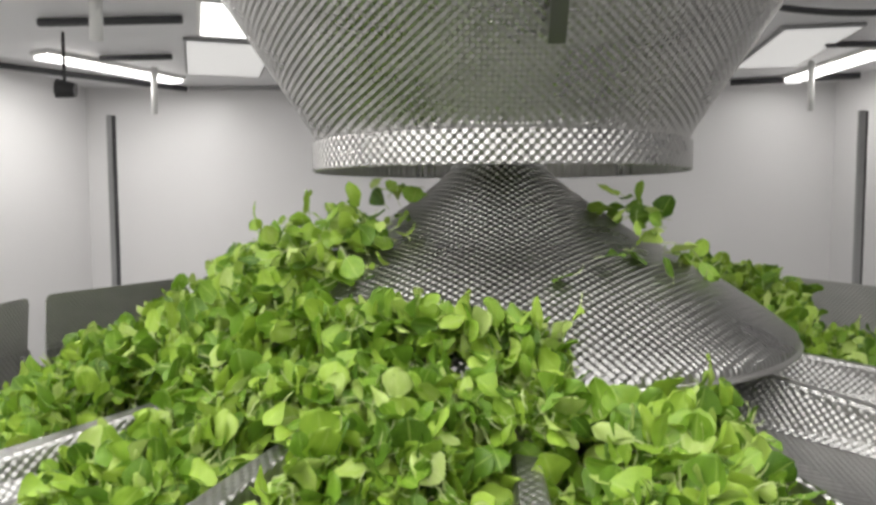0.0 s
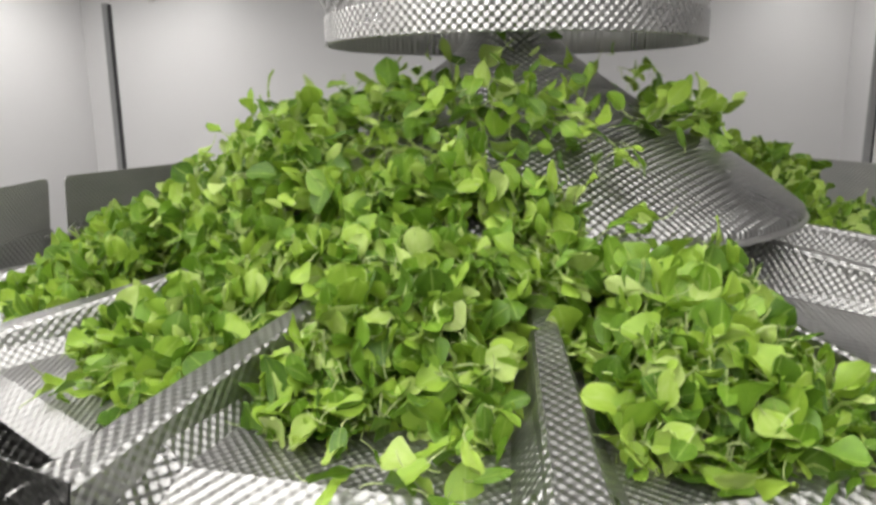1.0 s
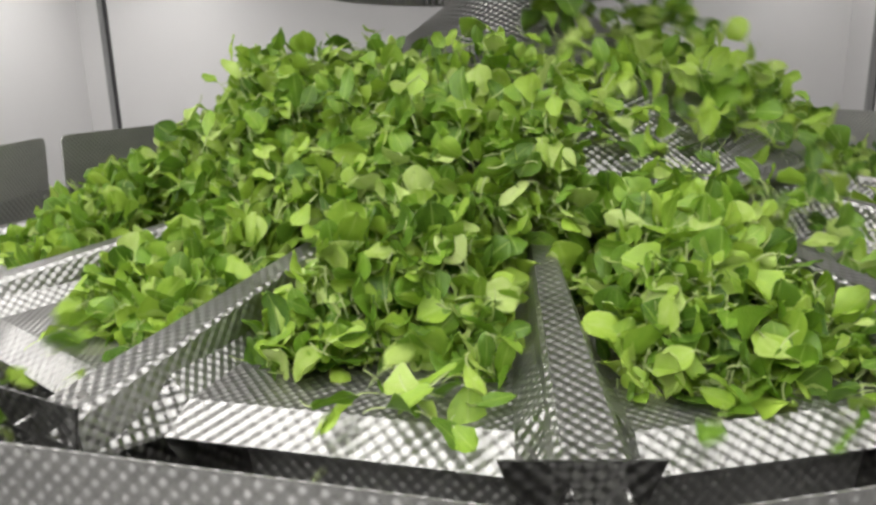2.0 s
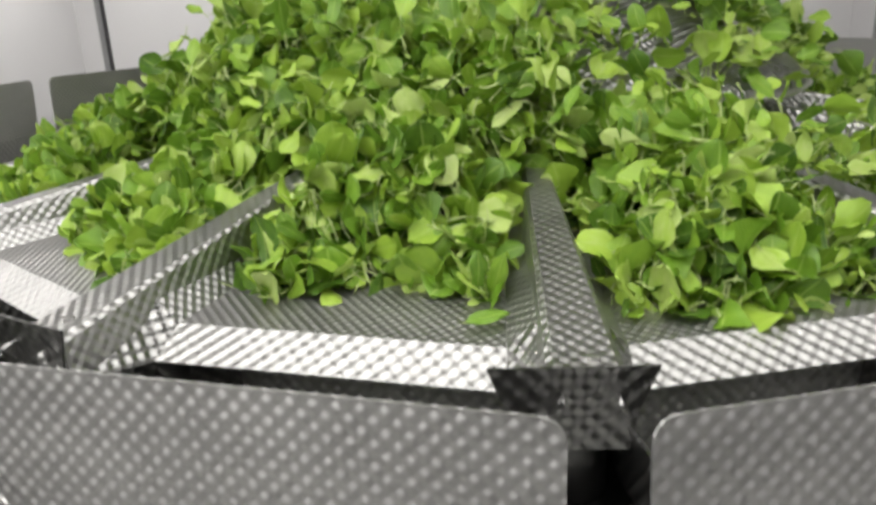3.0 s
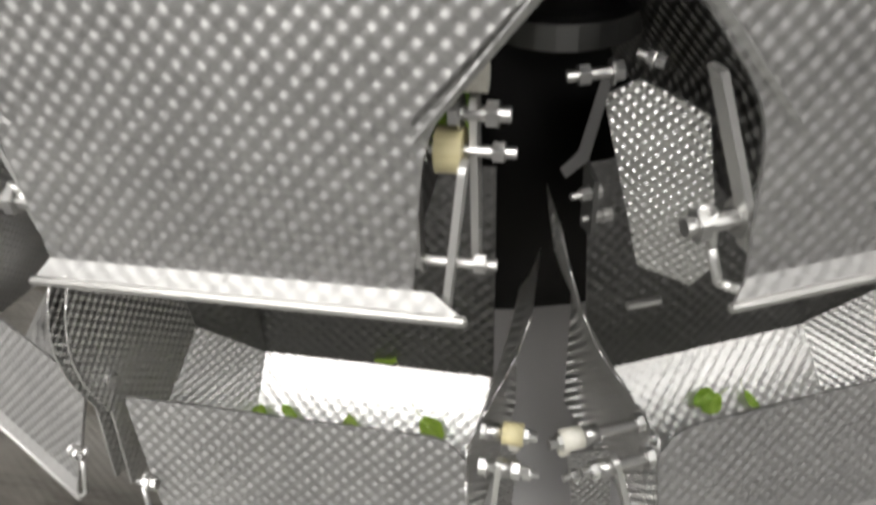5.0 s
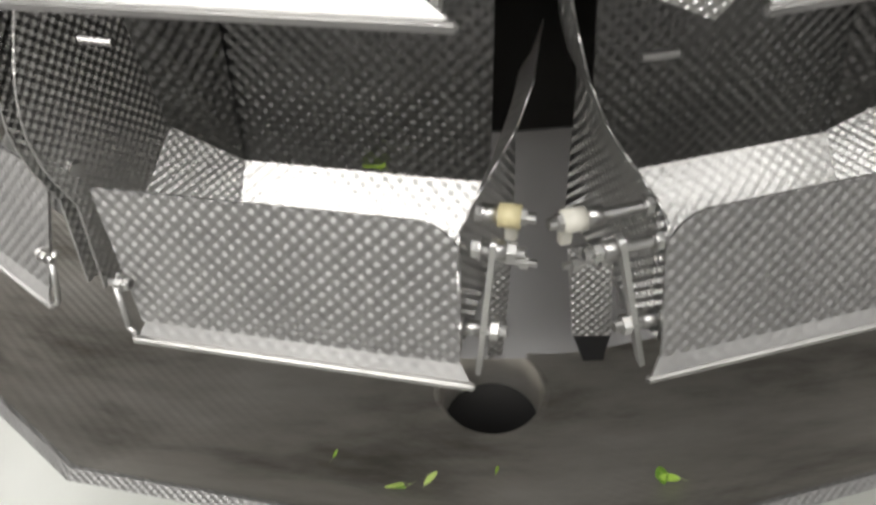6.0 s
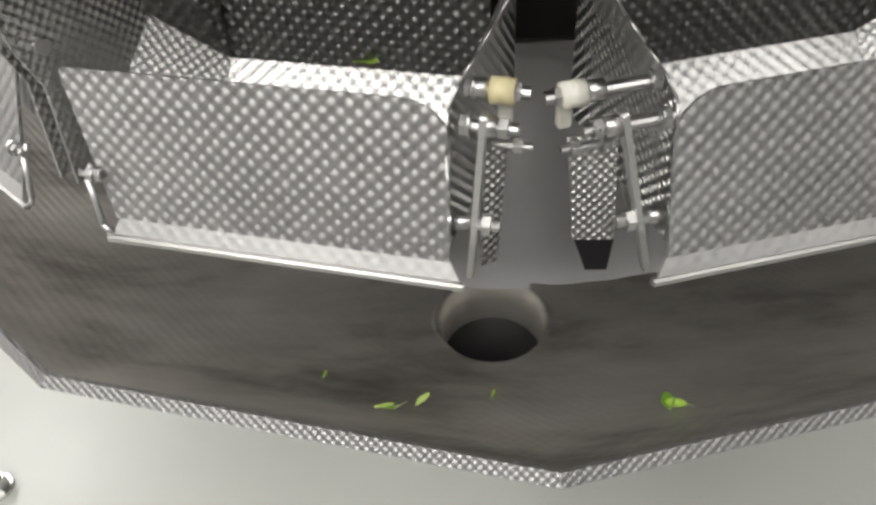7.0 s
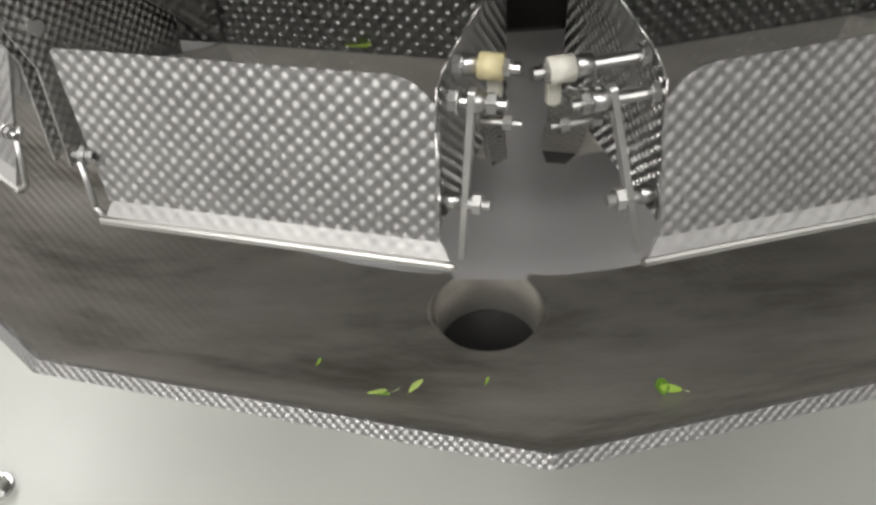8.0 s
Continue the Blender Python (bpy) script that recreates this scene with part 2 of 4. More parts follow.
def turned(profile, sides=96, bm=None, close=False):
    """A sheet turned round the z axis: profile of (r, z). Its own uv runs in metres along and around."""
    bm = bm or bmesh.new()
    layer = bm.loops.layers.uv.verify()
    rings = [[bm.verts.new((r * math.cos(2 * math.pi * i / sides), r * math.sin(2 * math.pi * i / sides), z)) for i in range(sides)] for r, z in profile]
    run = 0.0
    for (r0, z0), (r1, z1), a, b in zip(profile, profile[1:], rings, rings[1:]):
        step = math.hypot(r1 - r0, z1 - z0)
        wide = 2 * math.pi * max(r0, r1) / sides
        for i in range(sides):
            j = (i + 1) % sides
            f = bm.faces.new((a[i], a[j], b[j], b[i]))
            for loop, w in zip(f.loops, ((i, run), (i + 1, run), (i + 1, run + step), (i, run + step))):
                loop[layer].uv = (w[0] * wide, w[1])
        run += step
    return bm


def develop(bm, k):
    """Lay the pattern of a rolled cone as on its flat sheet, straight down its front; k: radius over slant length."""
    layer = bm.loops.layers.uv.verify()
    for f in bm.faces:
        c = f.calc_center_median()
        middle = math.atan2(c.x, -c.y)
        for loop in f.loops:
            p = loop.vert.co
            turn = math.atan2(p.x, -p.y)
            if turn - middle > math.pi:
                turn -= 2 * math.pi
            elif middle - turn > math.pi:
                turn += 2 * math.pi
            slant = math.hypot(p.x, p.y) / k
            loop[layer].uv = (slant * math.sin(k * turn), slant * math.cos(k * turn))
    return bm


def head_pose(k):
    return pose(0, 0, 0, 0, 0, k * STEP)


def hp(u, r, z):
    """A point of a head: along its width, out from the machine's axis, up."""
    return Vector((u, -r, z))


# ---- the room ----
def slab(name, lo, hi, material, label, category):
    return tagged(finish(box(bmesh.new(), lo, hi), name, material), label, category, kind="structure")


slab("floor", (ROOM_L - 0.1, ROOM_N - 0.1, -0.1), (ROOM_R + 0.1, ROOM_F + 0.1, 0), FLOOR, "grey coated concrete floor", "floor")
slab("ceiling", (ROOM_L - 0.1, ROOM_N - 0.1, ROOM_H), (ROOM_R + 0.1, ROOM_F + 0.1, ROOM_H + 0.1), CEIL, "white panelled ceiling", "ceiling")
slab("wall_north", (ROOM_L - 0.1, ROOM_F, 0), (ROOM_R + 0.1, ROOM_F + 0.1, ROOM_H), WALL, "smooth white insulated wall panels", "wall")
slab("wall_south", (ROOM_L - 0.1, ROOM_N - 0.1, 0), (ROOM_R + 0.1, ROOM_N, ROOM_H), WALL, "smooth white insulated wall panels", "wall")
slab("wall_west", (ROOM_L - 0.1, ROOM_N, 0), (ROOM_L, ROOM_F, ROOM_H), WALL, "smooth white insulated wall panels", "wall")
slab("wall_east", (ROOM_R, ROOM_N, 0), (ROOM_R + 0.1, ROOM_F, ROOM_H), WALL, "smooth white insulated wall panels", "wall")


def ceiling_lamp():
    base = tagged(new("ceiling_lamp"), "white batten lamp with a lit diffuser under the ceiling", "lamp", "ceiling lamps")
    part("housing", box(bmesh.new(), (-0.1, -0.65, 0.03), (0.1, 0.65, 0.06), 0.006), WHITE, base)
    part("diffuser", box(bmesh.new(), (-0.085, -0.63, 0.004), (0.085, 0.63, 0.029), 0.008), TUBE, base, "lit white diffuser")
    return base


lamp_proto = ceiling_lamp()
spots = [(lx, ly) for lx, ly, _ in LAMPS]
lamp_proto.matrix_basis = pose(spots[0][0], spots[0][1], ROOM_H - 0.06, 0, 0, LAMP_TURN[0])
for (lx, ly), turn in zip(spots[1:], LAMP_TURN[1:]):
    copy_thing(lamp_proto, pose(lx, ly, ROOM_H - 0.06, 0, 0, turn))


def bar(name, a, b, r, material, label, category, sides=10):
    return tagged(finish(rod(bmesh.new(), a, b, r, sides), name, material, smooth=True), label, category)


bar("cable_rail", (-2.51, 3.45, 2.70), (-1.65, 3.41, 2.70), 0.025, TRIM, "black rail fixed under the ceiling", "rail")
bar("cable_rail", (-2.68, 4.53, 2.70), (-2.14, 4.49, 2.70), 0.022, TRIM, "black rail fixed under the ceiling", "rail")
bar("cable_rail", (2.42, 4.27, 2.70), (3.0, 4.29, 2.70), 0.022, TRIM, "black rail fixed under the ceiling", "rail")
bar("cornice_rail", (-3.55, 4.68, 2.69), (-2.58, 5.95, 2.69), 0.026, TRIM, "dark rail along the top of the wall", "rail")
bar("cornice_rail", (-2.56, 5.98, 2.70), (-1.3, 6.0, 2.70), 0.018, GREYTRIM, "grey rail along the top of the wall", "rail")
bar("cornice_rail", (2.37, 5.9, 2.70), (3.3, 5.5, 2.69), 0.028, TRIM, "dark rail along the top of the wall", "rail")
bar("hanger_rod", (-1.9, 2.9, 2.72), (-1.9, 2.9, 2.475), 0.034, WHITE, "short white hanging pipe", "pipe")
bar("hanger_rod", (-2.48, 5.0, 2.72), (-2.483, 5.0, 2.35), 0.024, WHITE, "short white hanging pipe", "pipe")
bar("hanger_rod", (2.664, 5.0, 2.72), (2.667, 5.0, 2.343), 0.024, WHITE, "short white hanging pipe", "pipe")


def sagging_cable():
    curve = bpy.data.curves.new("cable", "CURVE")
    curve.dimensions, curve.bevel_depth, curve.bevel_resolution = "3D", 0.018, 3
    line = curve.splines.new("POLY")
    line.points.add(12)
    for i, p in enumerate(line.points):
        t = i / 12
        p.co = (1.6 + 1.1 * t, 3.27, 2.71 - 0.2 * t * (1 - t), 1)
    curve.materials.append(TRIM)
    return tagged(new("cable", curve), "black cable sagging under the ceiling", "cable")


sagging_cable()


def spotlight():
    base = tagged(new("spotlight"), "small black spotlight hanging under the ceiling", "lamp")
    part("can", rod(bmesh.new(), (-0.05, 0, 0), (0.06, 0.02, -0.01), 0.062, 16, 0.045), BLACK, base)
    part("bracket", rod(bmesh.new(), (0, 0, 0.03), (0, 0, 0.35), 0.01, 8), BLACK, base)
    return base


spotlight().matrix_basis = pose(-2.56, 3.8, 2.375)


def post(name, x, y, h):
    base = tagged(new(name), "slim dark grey door post before the white wall", "post", "door posts")
    part("upright", box(bmesh.new(), (-0.026, -0.02, 0), (0.014, 0.02, h), 0.003), GREYTRIM, base)
    part("seal", box(bmesh.new(), (0.014, -0.016, 0), (0.032, 0.016, h - 0.005), 0.002), TRIM, base, "black rubber seal")
    base.matrix_basis = pose(x, y, 0)
    return base


post("door_post", -2.653, 4.6, 2.298)
post("door_post", 2.855, 4.6, 2.294)


def panel_lamp(sx, sy):
    base = tagged(new("panel_lamp"), "flat lit panel lamp set under the ceiling", "lamp", "panel lamps")
    part("frame", box(bmesh.new(), (-sx, -sy, 0.0), (sx, sy, 0.03), 0.004), WHITE, base)
    part("diffuser", box(bmesh.new(), (-sx + 0.03, -sy + 0.03, -0.006), (sx - 0.03, sy - 0.03, -0.001)), PANEL_GLOW, base, "lit white diffuser")
    return base


panel_lamp(0.34, 0.42).matrix_basis = pose(-1.245, 3.516, ROOM_H - 0.035, 0, 0, 20)


# a faint glow is added so these panels come out paler than the ceiling
def pale_panel(sx, sy, x, y, turn):
    base = tagged(new("ceiling_panel"), "pale panel set in the ceiling", "panel", "ceiling panels")
    part("frame", box(bmesh.new(), (-sx, -sy, 0.0), (sx, sy, 0.02), 0.003), GREYTRIM, base)
    part("sheet", box(bmesh.new(), (-sx + 0.02, -sy + 0.02, -0.005), (sx - 0.02, sy - 0.02, -0.001)), DIM_GLOW, base, "white sheet with a faint added glow")
    base.matrix_basis = pose(x, y, ROOM_H - 0.024, 0, 0, turn)


pale_panel(0.30, 0.66, -1.80, 4.70, 20)
pale_panel(0.24, 0.68, 2.28, 4.48, -8)
# fixtures for the added panels, all out of view
panel_proto = panel_lamp(0.58, 0.31)
panel_proto.matrix_basis = pose(UNSEEN_PANELS[0][0], UNSEEN_PANELS[0][1], ROOM_H - 0.035)
for lx, ly, _ in UNSEEN_PANELS[1:]:
    copy_thing(panel_proto, pose(lx, ly, ROOM_H - 0.035))


deck = tagged(new("platform"), "low pale platform under the weighing machine", "platform")
part("deck_plate", box(bmesh.new(), (-1.5, -1.5, 0.17), (1.5, 1.5, 0.2), 0.006), DECK, deck)
for px in (-1.4, 1.4):
    for py in (-1.4, 1.4):
        part("leg", box(bmesh.new(), (px - 0.04, py - 0.04, 0), (px + 0.04, py + 0.04, 0.17), 0.004), SMOOTH, deck)


def anchor_bolt(x, y, z):
    base = tagged(new("anchor_bolt"), "shiny chromed anchor bolt on the pale platform", "bolt")
    base.matrix_basis = pose(x, y, z)
    part("washer", rod(bmesh.new(), (0, 0, 0), (0, 0, 0.006), 0.026, 24), BRIGHT, base)
    part("nut", rod(bmesh.new(), (0, 0, 0.006), (0, 0, 0.03), 0.022, 6), BRIGHT, base)
    part("cap", turned([(0.017, 0.03), (0.0165, 0.04), (0.011, 0.047), (0.0, 0.05)], 24), CHROME, base, "domed chrome cap", True)


anchor_bolt(-0.862, -0.325, 0.2)


# ---- weigher: base, body, trough ----
def thing(name, label, category, group="", at=(0, 0, 0)):
    ob = tagged(new(name), label, category, group)
    ob.matrix_basis = pose(*at)
    return ob


trough = thing("collecting_trough", "fourteen-sided dull steel collecting trough with an embossed rim", "trough", at=(0, 0, 0))


def ring_of_sheets(profile, turn=0.0, sides=HEADS):
    """A many-sided sheet: profile of (corner radius, z)."""
    bm = bmesh.new()
    rings = []
    for r, z in profile:
        rings.append([bm.verts.new((r * math.sin(2 * math.pi * (i + turn) / sides), -r * math.cos(2 * math.pi * (i + turn) / sides), z)) for i in range(sides)])
    for a, b in zip(rings, rings[1:]):
        for i in range(sides):
            j = (i + 1) % sides
            bm.faces.new((a[i], a[j], b[j], b[i]))
    return bm


R_RIM, Z_RIM = 0.719, 0.959
TROUGH_Z = 0.86


def bowl_z(r):
    """Profile of the trough: low at 0.53 from the axis, rising to the body and to the rim."""
    return 0.862 + ((0.53 - r) ** 2 * 3.4 if r < 0.53 else (r - 0.53) ** 2 * 2.8)


HOLE_X, HOLE_Y, HOLE_R = -0.030, -0.531, 0.046


def trough_bowl(drop=0.0, hole=True, steps=24):
    bm = bmesh.new()
    rings = []
    count = HEADS * steps
    rows = 34
    for j in range(rows + 1):
        t = j / rows
        ring = []
        for i in range(count):
            a = 2 * math.pi * i / count
            off = ((a + math.pi / HEADS) % (2 * math.pi / HEADS)) - math.pi / HEADS
            flat = (R_RIM - 0.003) * math.cos(math.pi / HEADS) / math.cos(math.pi / HEADS - abs(off))
            blend = max(0.0, (t - 0.5) / 0.5)
            r = 0.345 + ((R_RIM - 0.003) * (1 - blend) + flat * blend - 0.345) * t
            z = bowl_z(0.345 + (R_RIM - 0.003 - 0.345) * t) - drop
            ring.append(bm.verts.new((r * math.sin(a), -r * math.cos(a), z)))
        rings.append(ring)
    for a, b in zip(rings, rings[1:]):
        for i in range(count):
            j = (i + 1) % count
            bm.faces.new((a[i], a[j], b[j], b[i]))
    if hole:
        away = lambda v: math.hypot(v.x - HOLE_X, v.y - HOLE_Y)
        bmesh.ops.delete(bm, geom=[f for f in bm.faces if away(f.calc_center_median()) < HOLE_R], context="FACES")
        for e in bm.edges:
            if e.is_boundary and away(e.verts[0].co) < HOLE_R * 1.6:
                for v in e.verts:
                    d = away(v.co)
                    v.co.x = HOLE_X + (v.co.x - HOLE_X) * HOLE_R / d
                    v.co.y = HOLE_Y + (v.co.y - HOLE_Y) * HOLE_R / d
    bmesh.ops.recalc_face_normals(bm, faces=bm.faces)
    return bm


TROUGH_Z = bowl_z(0.53)
part("bowl", trough_bowl(), TROUGH_STEEL, trough, smooth=True)
part("under_skin", trough_bowl(0.012, True, 6), SMOOTH, trough, smooth=True)
rim = ring_of_sheets([(R_RIM - 0.003, Z_RIM), (R_RIM, Z_RIM + 0.001), (R_RIM + 0.006, Z_RIM - 0.005), (R_RIM + 0.004, Z_RIM - 0.008), (R_RIM - 0.003, Z_RIM)])
part("rim", rim, STEEL_RIM, trough, "bent embossed rim strip")

bm = bmesh.new()
rings = [[bm.verts.new((HOLE_X + r * math.sin(2 * math.pi * i / 32), HOLE_Y - r * math.cos(2 * math.pi * i / 32), z)) for i in range(32)] for r, z in ((HOLE_R + 0.003, TROUGH_Z + 0.0005), (HOLE_R, TROUGH_Z + 0.0025), (HOLE_R - 0.003, TROUGH_Z + 0.001), (HOLE_R - 0.004, TROUGH_Z - 0.048))]
for a, b in zip(rings, rings[1:]):
    for i in range(32):
        bm.faces.new((a[i], a[(i + 1) % 32], b[(i + 1) % 32], b[i]))
part("drain_pipe", bm, TROUGH_STEEL, trough, "round grey outlet pipe in the trough floor", True)
# black disc added in place of the pipe's unlit depth
part("pipe_flap", rod(bmesh.new(), (HOLE_X, HOLE_Y, TROUGH_Z - 0.058), (HOLE_X, HOLE_Y, TROUGH_Z - 0.046), HOLE_R - 0.0045, 32), BLACK, trough, "black disc standing for the dark depth of the outlet pipe")

body = thing("weigher_body", "dull steel central body of the weighing machine", "machine", at=(0, 0, 0))
part("drive_housing", turned([(0.345, bowl_z(0.345) - 0.002), (0.348, 1.10)], 84), TROUGH_STEEL, body, "dull steel drive housing", True)
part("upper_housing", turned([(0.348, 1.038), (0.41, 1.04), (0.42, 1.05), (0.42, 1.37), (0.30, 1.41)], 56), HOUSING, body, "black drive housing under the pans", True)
part("skirt", turned([(0.352, 1.03), (0.366, 0.985), (0.40, 0.938), (0.45, 0.8905), (0.50, 0.8645)], 84), SATIN, body, "smooth grey skirt above the trough", True)
part("pedestal", turned([(0.30, 0.89), (0.24, 0.5), (0.24, 0.2)], 48), SMOOTH, body, smooth=True)


# ---- feeder pans ----
def pan_top(r):
    return 1.545 - 0.165 * r


def pan_floor(r):
    return 1.4746 - 0.0836 * r


R_IN, R_LIP, R_END = 0.27, 0.545, 0.566
Z_END = 1.4155
HALF = math.tan(math.pi / HEADS)
PAN_AT = Vector((0, -0.45, 1.40))


def local(points, at):
    return [p - at for p in points]


def feeder_pan():
    base = tagged(new("feeder_pan"), "embossed stainless steel radial feeder pan with a sloping lip", "feeder pan", "feeder pans round the cone")
    wi, wl, we = 0.046, 0.094, 0.098
    zi, zl = pan_floor(R_IN), pan_floor(R_LIP)
    part("floor_sheet", sheet(local([hp(-wi, R_IN, zi), hp(-wl, R_LIP, zl), hp(wl, R_LIP, zl), hp(wi, R_IN, zi)], PAN_AT)), STEEL_PAN, base)
    part("lip", sheet(local([hp(-wl, R_LIP, zl), hp(-we, R_END, Z_END), hp(we, R_END, Z_END), hp(wl, R_LIP, zl)], PAN_AT)), STEEL_LIP, base, "sloping bright embossed lip")
    for s in (-1, 1):
        ti, tl, te = R_IN * HALF - 0.005, R_LIP * HALF - 0.009, 0.615 * HALF - 0.012
        side = [hp(s * wi, R_IN, zi), hp(s * ti, R_IN, pan_top(R_IN) - 0.004), hp(s * tl, R_LIP, pan_top(R_LIP) - 0.004), hp(s * wl, R_LIP, zl)]
        part("side_sheet", sheet(local(side, PAN_AT)), STEEL_PAN, base)
        cheek = [hp(s * wl, R_LIP, zl), hp(s * tl, R_LIP, pan_top(R_LIP) - 0.004), hp(s * te, 0.615, pan_top(0.615) - 0.005), hp(s * (we + 0.016), 0.60, Z_END + 0.004), hp(s * we, R_END, Z_END)]
        part("side_cheek", sheet(local(cheek, PAN_AT)), STEEL_CONE, base)
    part("drive_box", box(bmesh.new(), Vector((-0.045, -0.40, 1.33)) - PAN_AT, Vector((0.045, -0.30, 1.405)) - PAN_AT, 0.004), DARK, base, "dark vibrator box under the pan")
    return base


def seam_cap():
    """Folded strip over the seam between two pans, at the pan's own left."""
    ob_at = Vector((0, -0.45, 1.46))
    bm = bmesh.new()
    rows = []
    for r, w in ((0.255, 0.005), (0.614, 0.0170)):
        z = pan_top(r)
        rows.append([bm.verts.new(p - ob_at) for p in (hp(-w * 1.3, r, z - 0.022), hp(-w, r, z - 0.003), hp(-w * 0.8, r, z), hp(w * 0.8, r, z), hp(w, r, z - 0.003), hp(w * 1.3, r, z - 0.022))])
    for i in range(5):
        bm.faces.new((rows[0][i], rows[0][i + 1], rows[1][i + 1], rows[1][i]))
    base = tagged(new("seam_cap"), "folded embossed steel strip over the seam between two pans", "cover strip", "strips between the pans")
    part("strip", bm, STEEL_CAP, base)
    r, z = 0.614, pan_top(0.614)
    part("end_tab", sheet(local([hp(-0.0221, r, z - 0.022), hp(-0.017, r, z - 0.003), hp(-0.0136, r, z), hp(0.0136, r, z), hp(0.017, r, z - 0.003), hp(0.0221, r, z - 0.022)], ob_at)), STEEL_CAP, base)
    for s in (-1, 1):
        part("rivet", rod(bmesh.new(), hp(s * 0.004, 0.30 if s < 0 else 0.6, pan_top(0.30 if s < 0 else 0.6) - 0.001) - ob_at, hp(s * 0.004, 0.30 if s < 0 else 0.6, pan_top(0.30 if s < 0 else 0.6) + 0.0015) - ob_at, 0.003, 10), BRIGHT, base)
    return base, ob_at


pan = feeder_pan()
cap, cap_at = seam_cap()
for k in range(HEADS):
    m = head_pose(k - 0.5) @ Matrix.Translation(PAN_AT)
    if k == 0:
        pan.matrix_basis = m
    else:
        copy_thing(pan, m)
    m = head_pose(k) @ Matrix.Translation(cap_at)
    if k == 0:
        cap.matrix_basis = m
    else:
        copy_thing(cap, m)


def deflector():
    at = Vector((0, -0.60, 1.44))
    base = tagged(new("deflector_plate"), "dark embossed deflector plate between two feed hoppers", "plate", "deflector plates")
    z = 1.4525
    part("plate", sheet(local([hp(-0.0427, 0.619, z), hp(0.0275, 0.619, z), hp(0.0195, 0.617, z - 0.022), hp(0.017, 0.616, z - 0.04), hp(-0.014, 0.616, z - 0.04), hp(-0.0375, 0.618, z - 0.014)], at)), STEEL_DARK_SHADED, base)
    part("post", rod(bmesh.new(), Vector((0.003, -0.55, 1.345)) - at, Vector((0.003, -0.55, z - 0.035)) - at, 0.018, 20), DARK, base, "smooth grey post", True)
    part("post_foot", rod(bmesh.new(), Vector((0.003, -0.545, 1.335)) - at, Vector((0.003, -0.545, 1.347)) - at, 0.036, 24), DARK, base)
    return base, at


plate, plate_at = deflector()
for k in range(HEADS):
    m = head_pose(k) @ Matrix.Translation(plate_at)
    if k == 0:
        plate.matrix_basis = m
    else:
        copy_thing(plate, m)

# ---- cone and infeed funnel ----
cone = thing("dispersion_cone", "embossed stainless steel dispersion cone in the middle of the pans", "cone", at=(0, 0, 1.47))
CONE = [(0.321, 1.511), (0.320, 1.517), (0.30, 1.533), (0.252, 1.566), (0.20, 1.596), (0.153, 1.620), (0.105, 1.651), (0.07, 1.677), (0.05, 1.698), (0.047, 1.73), (0.0, 1.732)]
part("shell", develop(turned([(r, z - 1.47) for r, z in CONE], 96), 0.84), STEEL_CONE, cone, smooth=True)
part("base_rim", turned([(0.321, 0.041), (0.3245, 0.038), (0.319, 0.034), (0.30, 0.036)], 96), BRIGHT, cone, "bright folded edge", True)
part("stem", rod(bmesh.new(), (0, 0, -0.09), (0, 0, 0.07), 0.1, 40), DARK, cone, smooth=True)

funnel = thing("infeed_funnel", "embossed stainless steel infeed funnel hanging over the cone", "funnel", at=(0, 0, 1.69))
FUNNEL = [(0.211, 1.688), (0.211, 1.722), (0.218, 1.735), (0.323, 1.892), (0.395, 1.99), (0.42, 2.10), (0.415, 2.10), (0.39, 1.99), (0.318, 1.894), (0.214, 1.737), (0.208, 1.722), (0.208, 1.688), (0.211, 1.688)]
part("shell", develop(turned([(r, z - 1.69) for r, z in FUNNEL], 112), 0.556), STEEL_FUNNEL, funnel, smooth=True)


strap = [hp(u, 0.226 + (z - 0.045) * 0.669, z) for u, z in ((0.026, 0.093), (0.026, 0.20), (0.040, 0.20), (0.040, 0.093))]
part("strap", sheet(strap, 0.005), DARK, funnel, "dark upright strap on the funnel")
part("band", turned([(0.2115, -0.003), (0.2145, -0.002), (0.2145, 0.028), (0.2115, 0.029)], 112), STEEL_FUNNEL, funnel, "embossed cylindrical band")


# ---- upper feed hoppers ----
def rounded(points, radius, which, steps=5):
    """The outline with some of its corners rounded."""
    out = []
    n = len(points)
    for i, p in enumerate(points):
        if i not in which:
            out.append(p)
            continue
        a, b = points[i - 1], points[(i + 1) % n]
        r = which[i] if isinstance(which, dict) else radius
        pa, pb = p + (a - p).normalized() * r, p + (b - p).normalized() * r
        for s in range(steps + 1):
            t = s / steps
            out.append((pa * (1 - t) + p * t) * (1 - t) + (p * (1 - t) + pb * t) * t)
    return out


UP_AT = Vector((0, -0.58, 1.27))
LOW_AT = Vector((0, -0.57, 1.01))


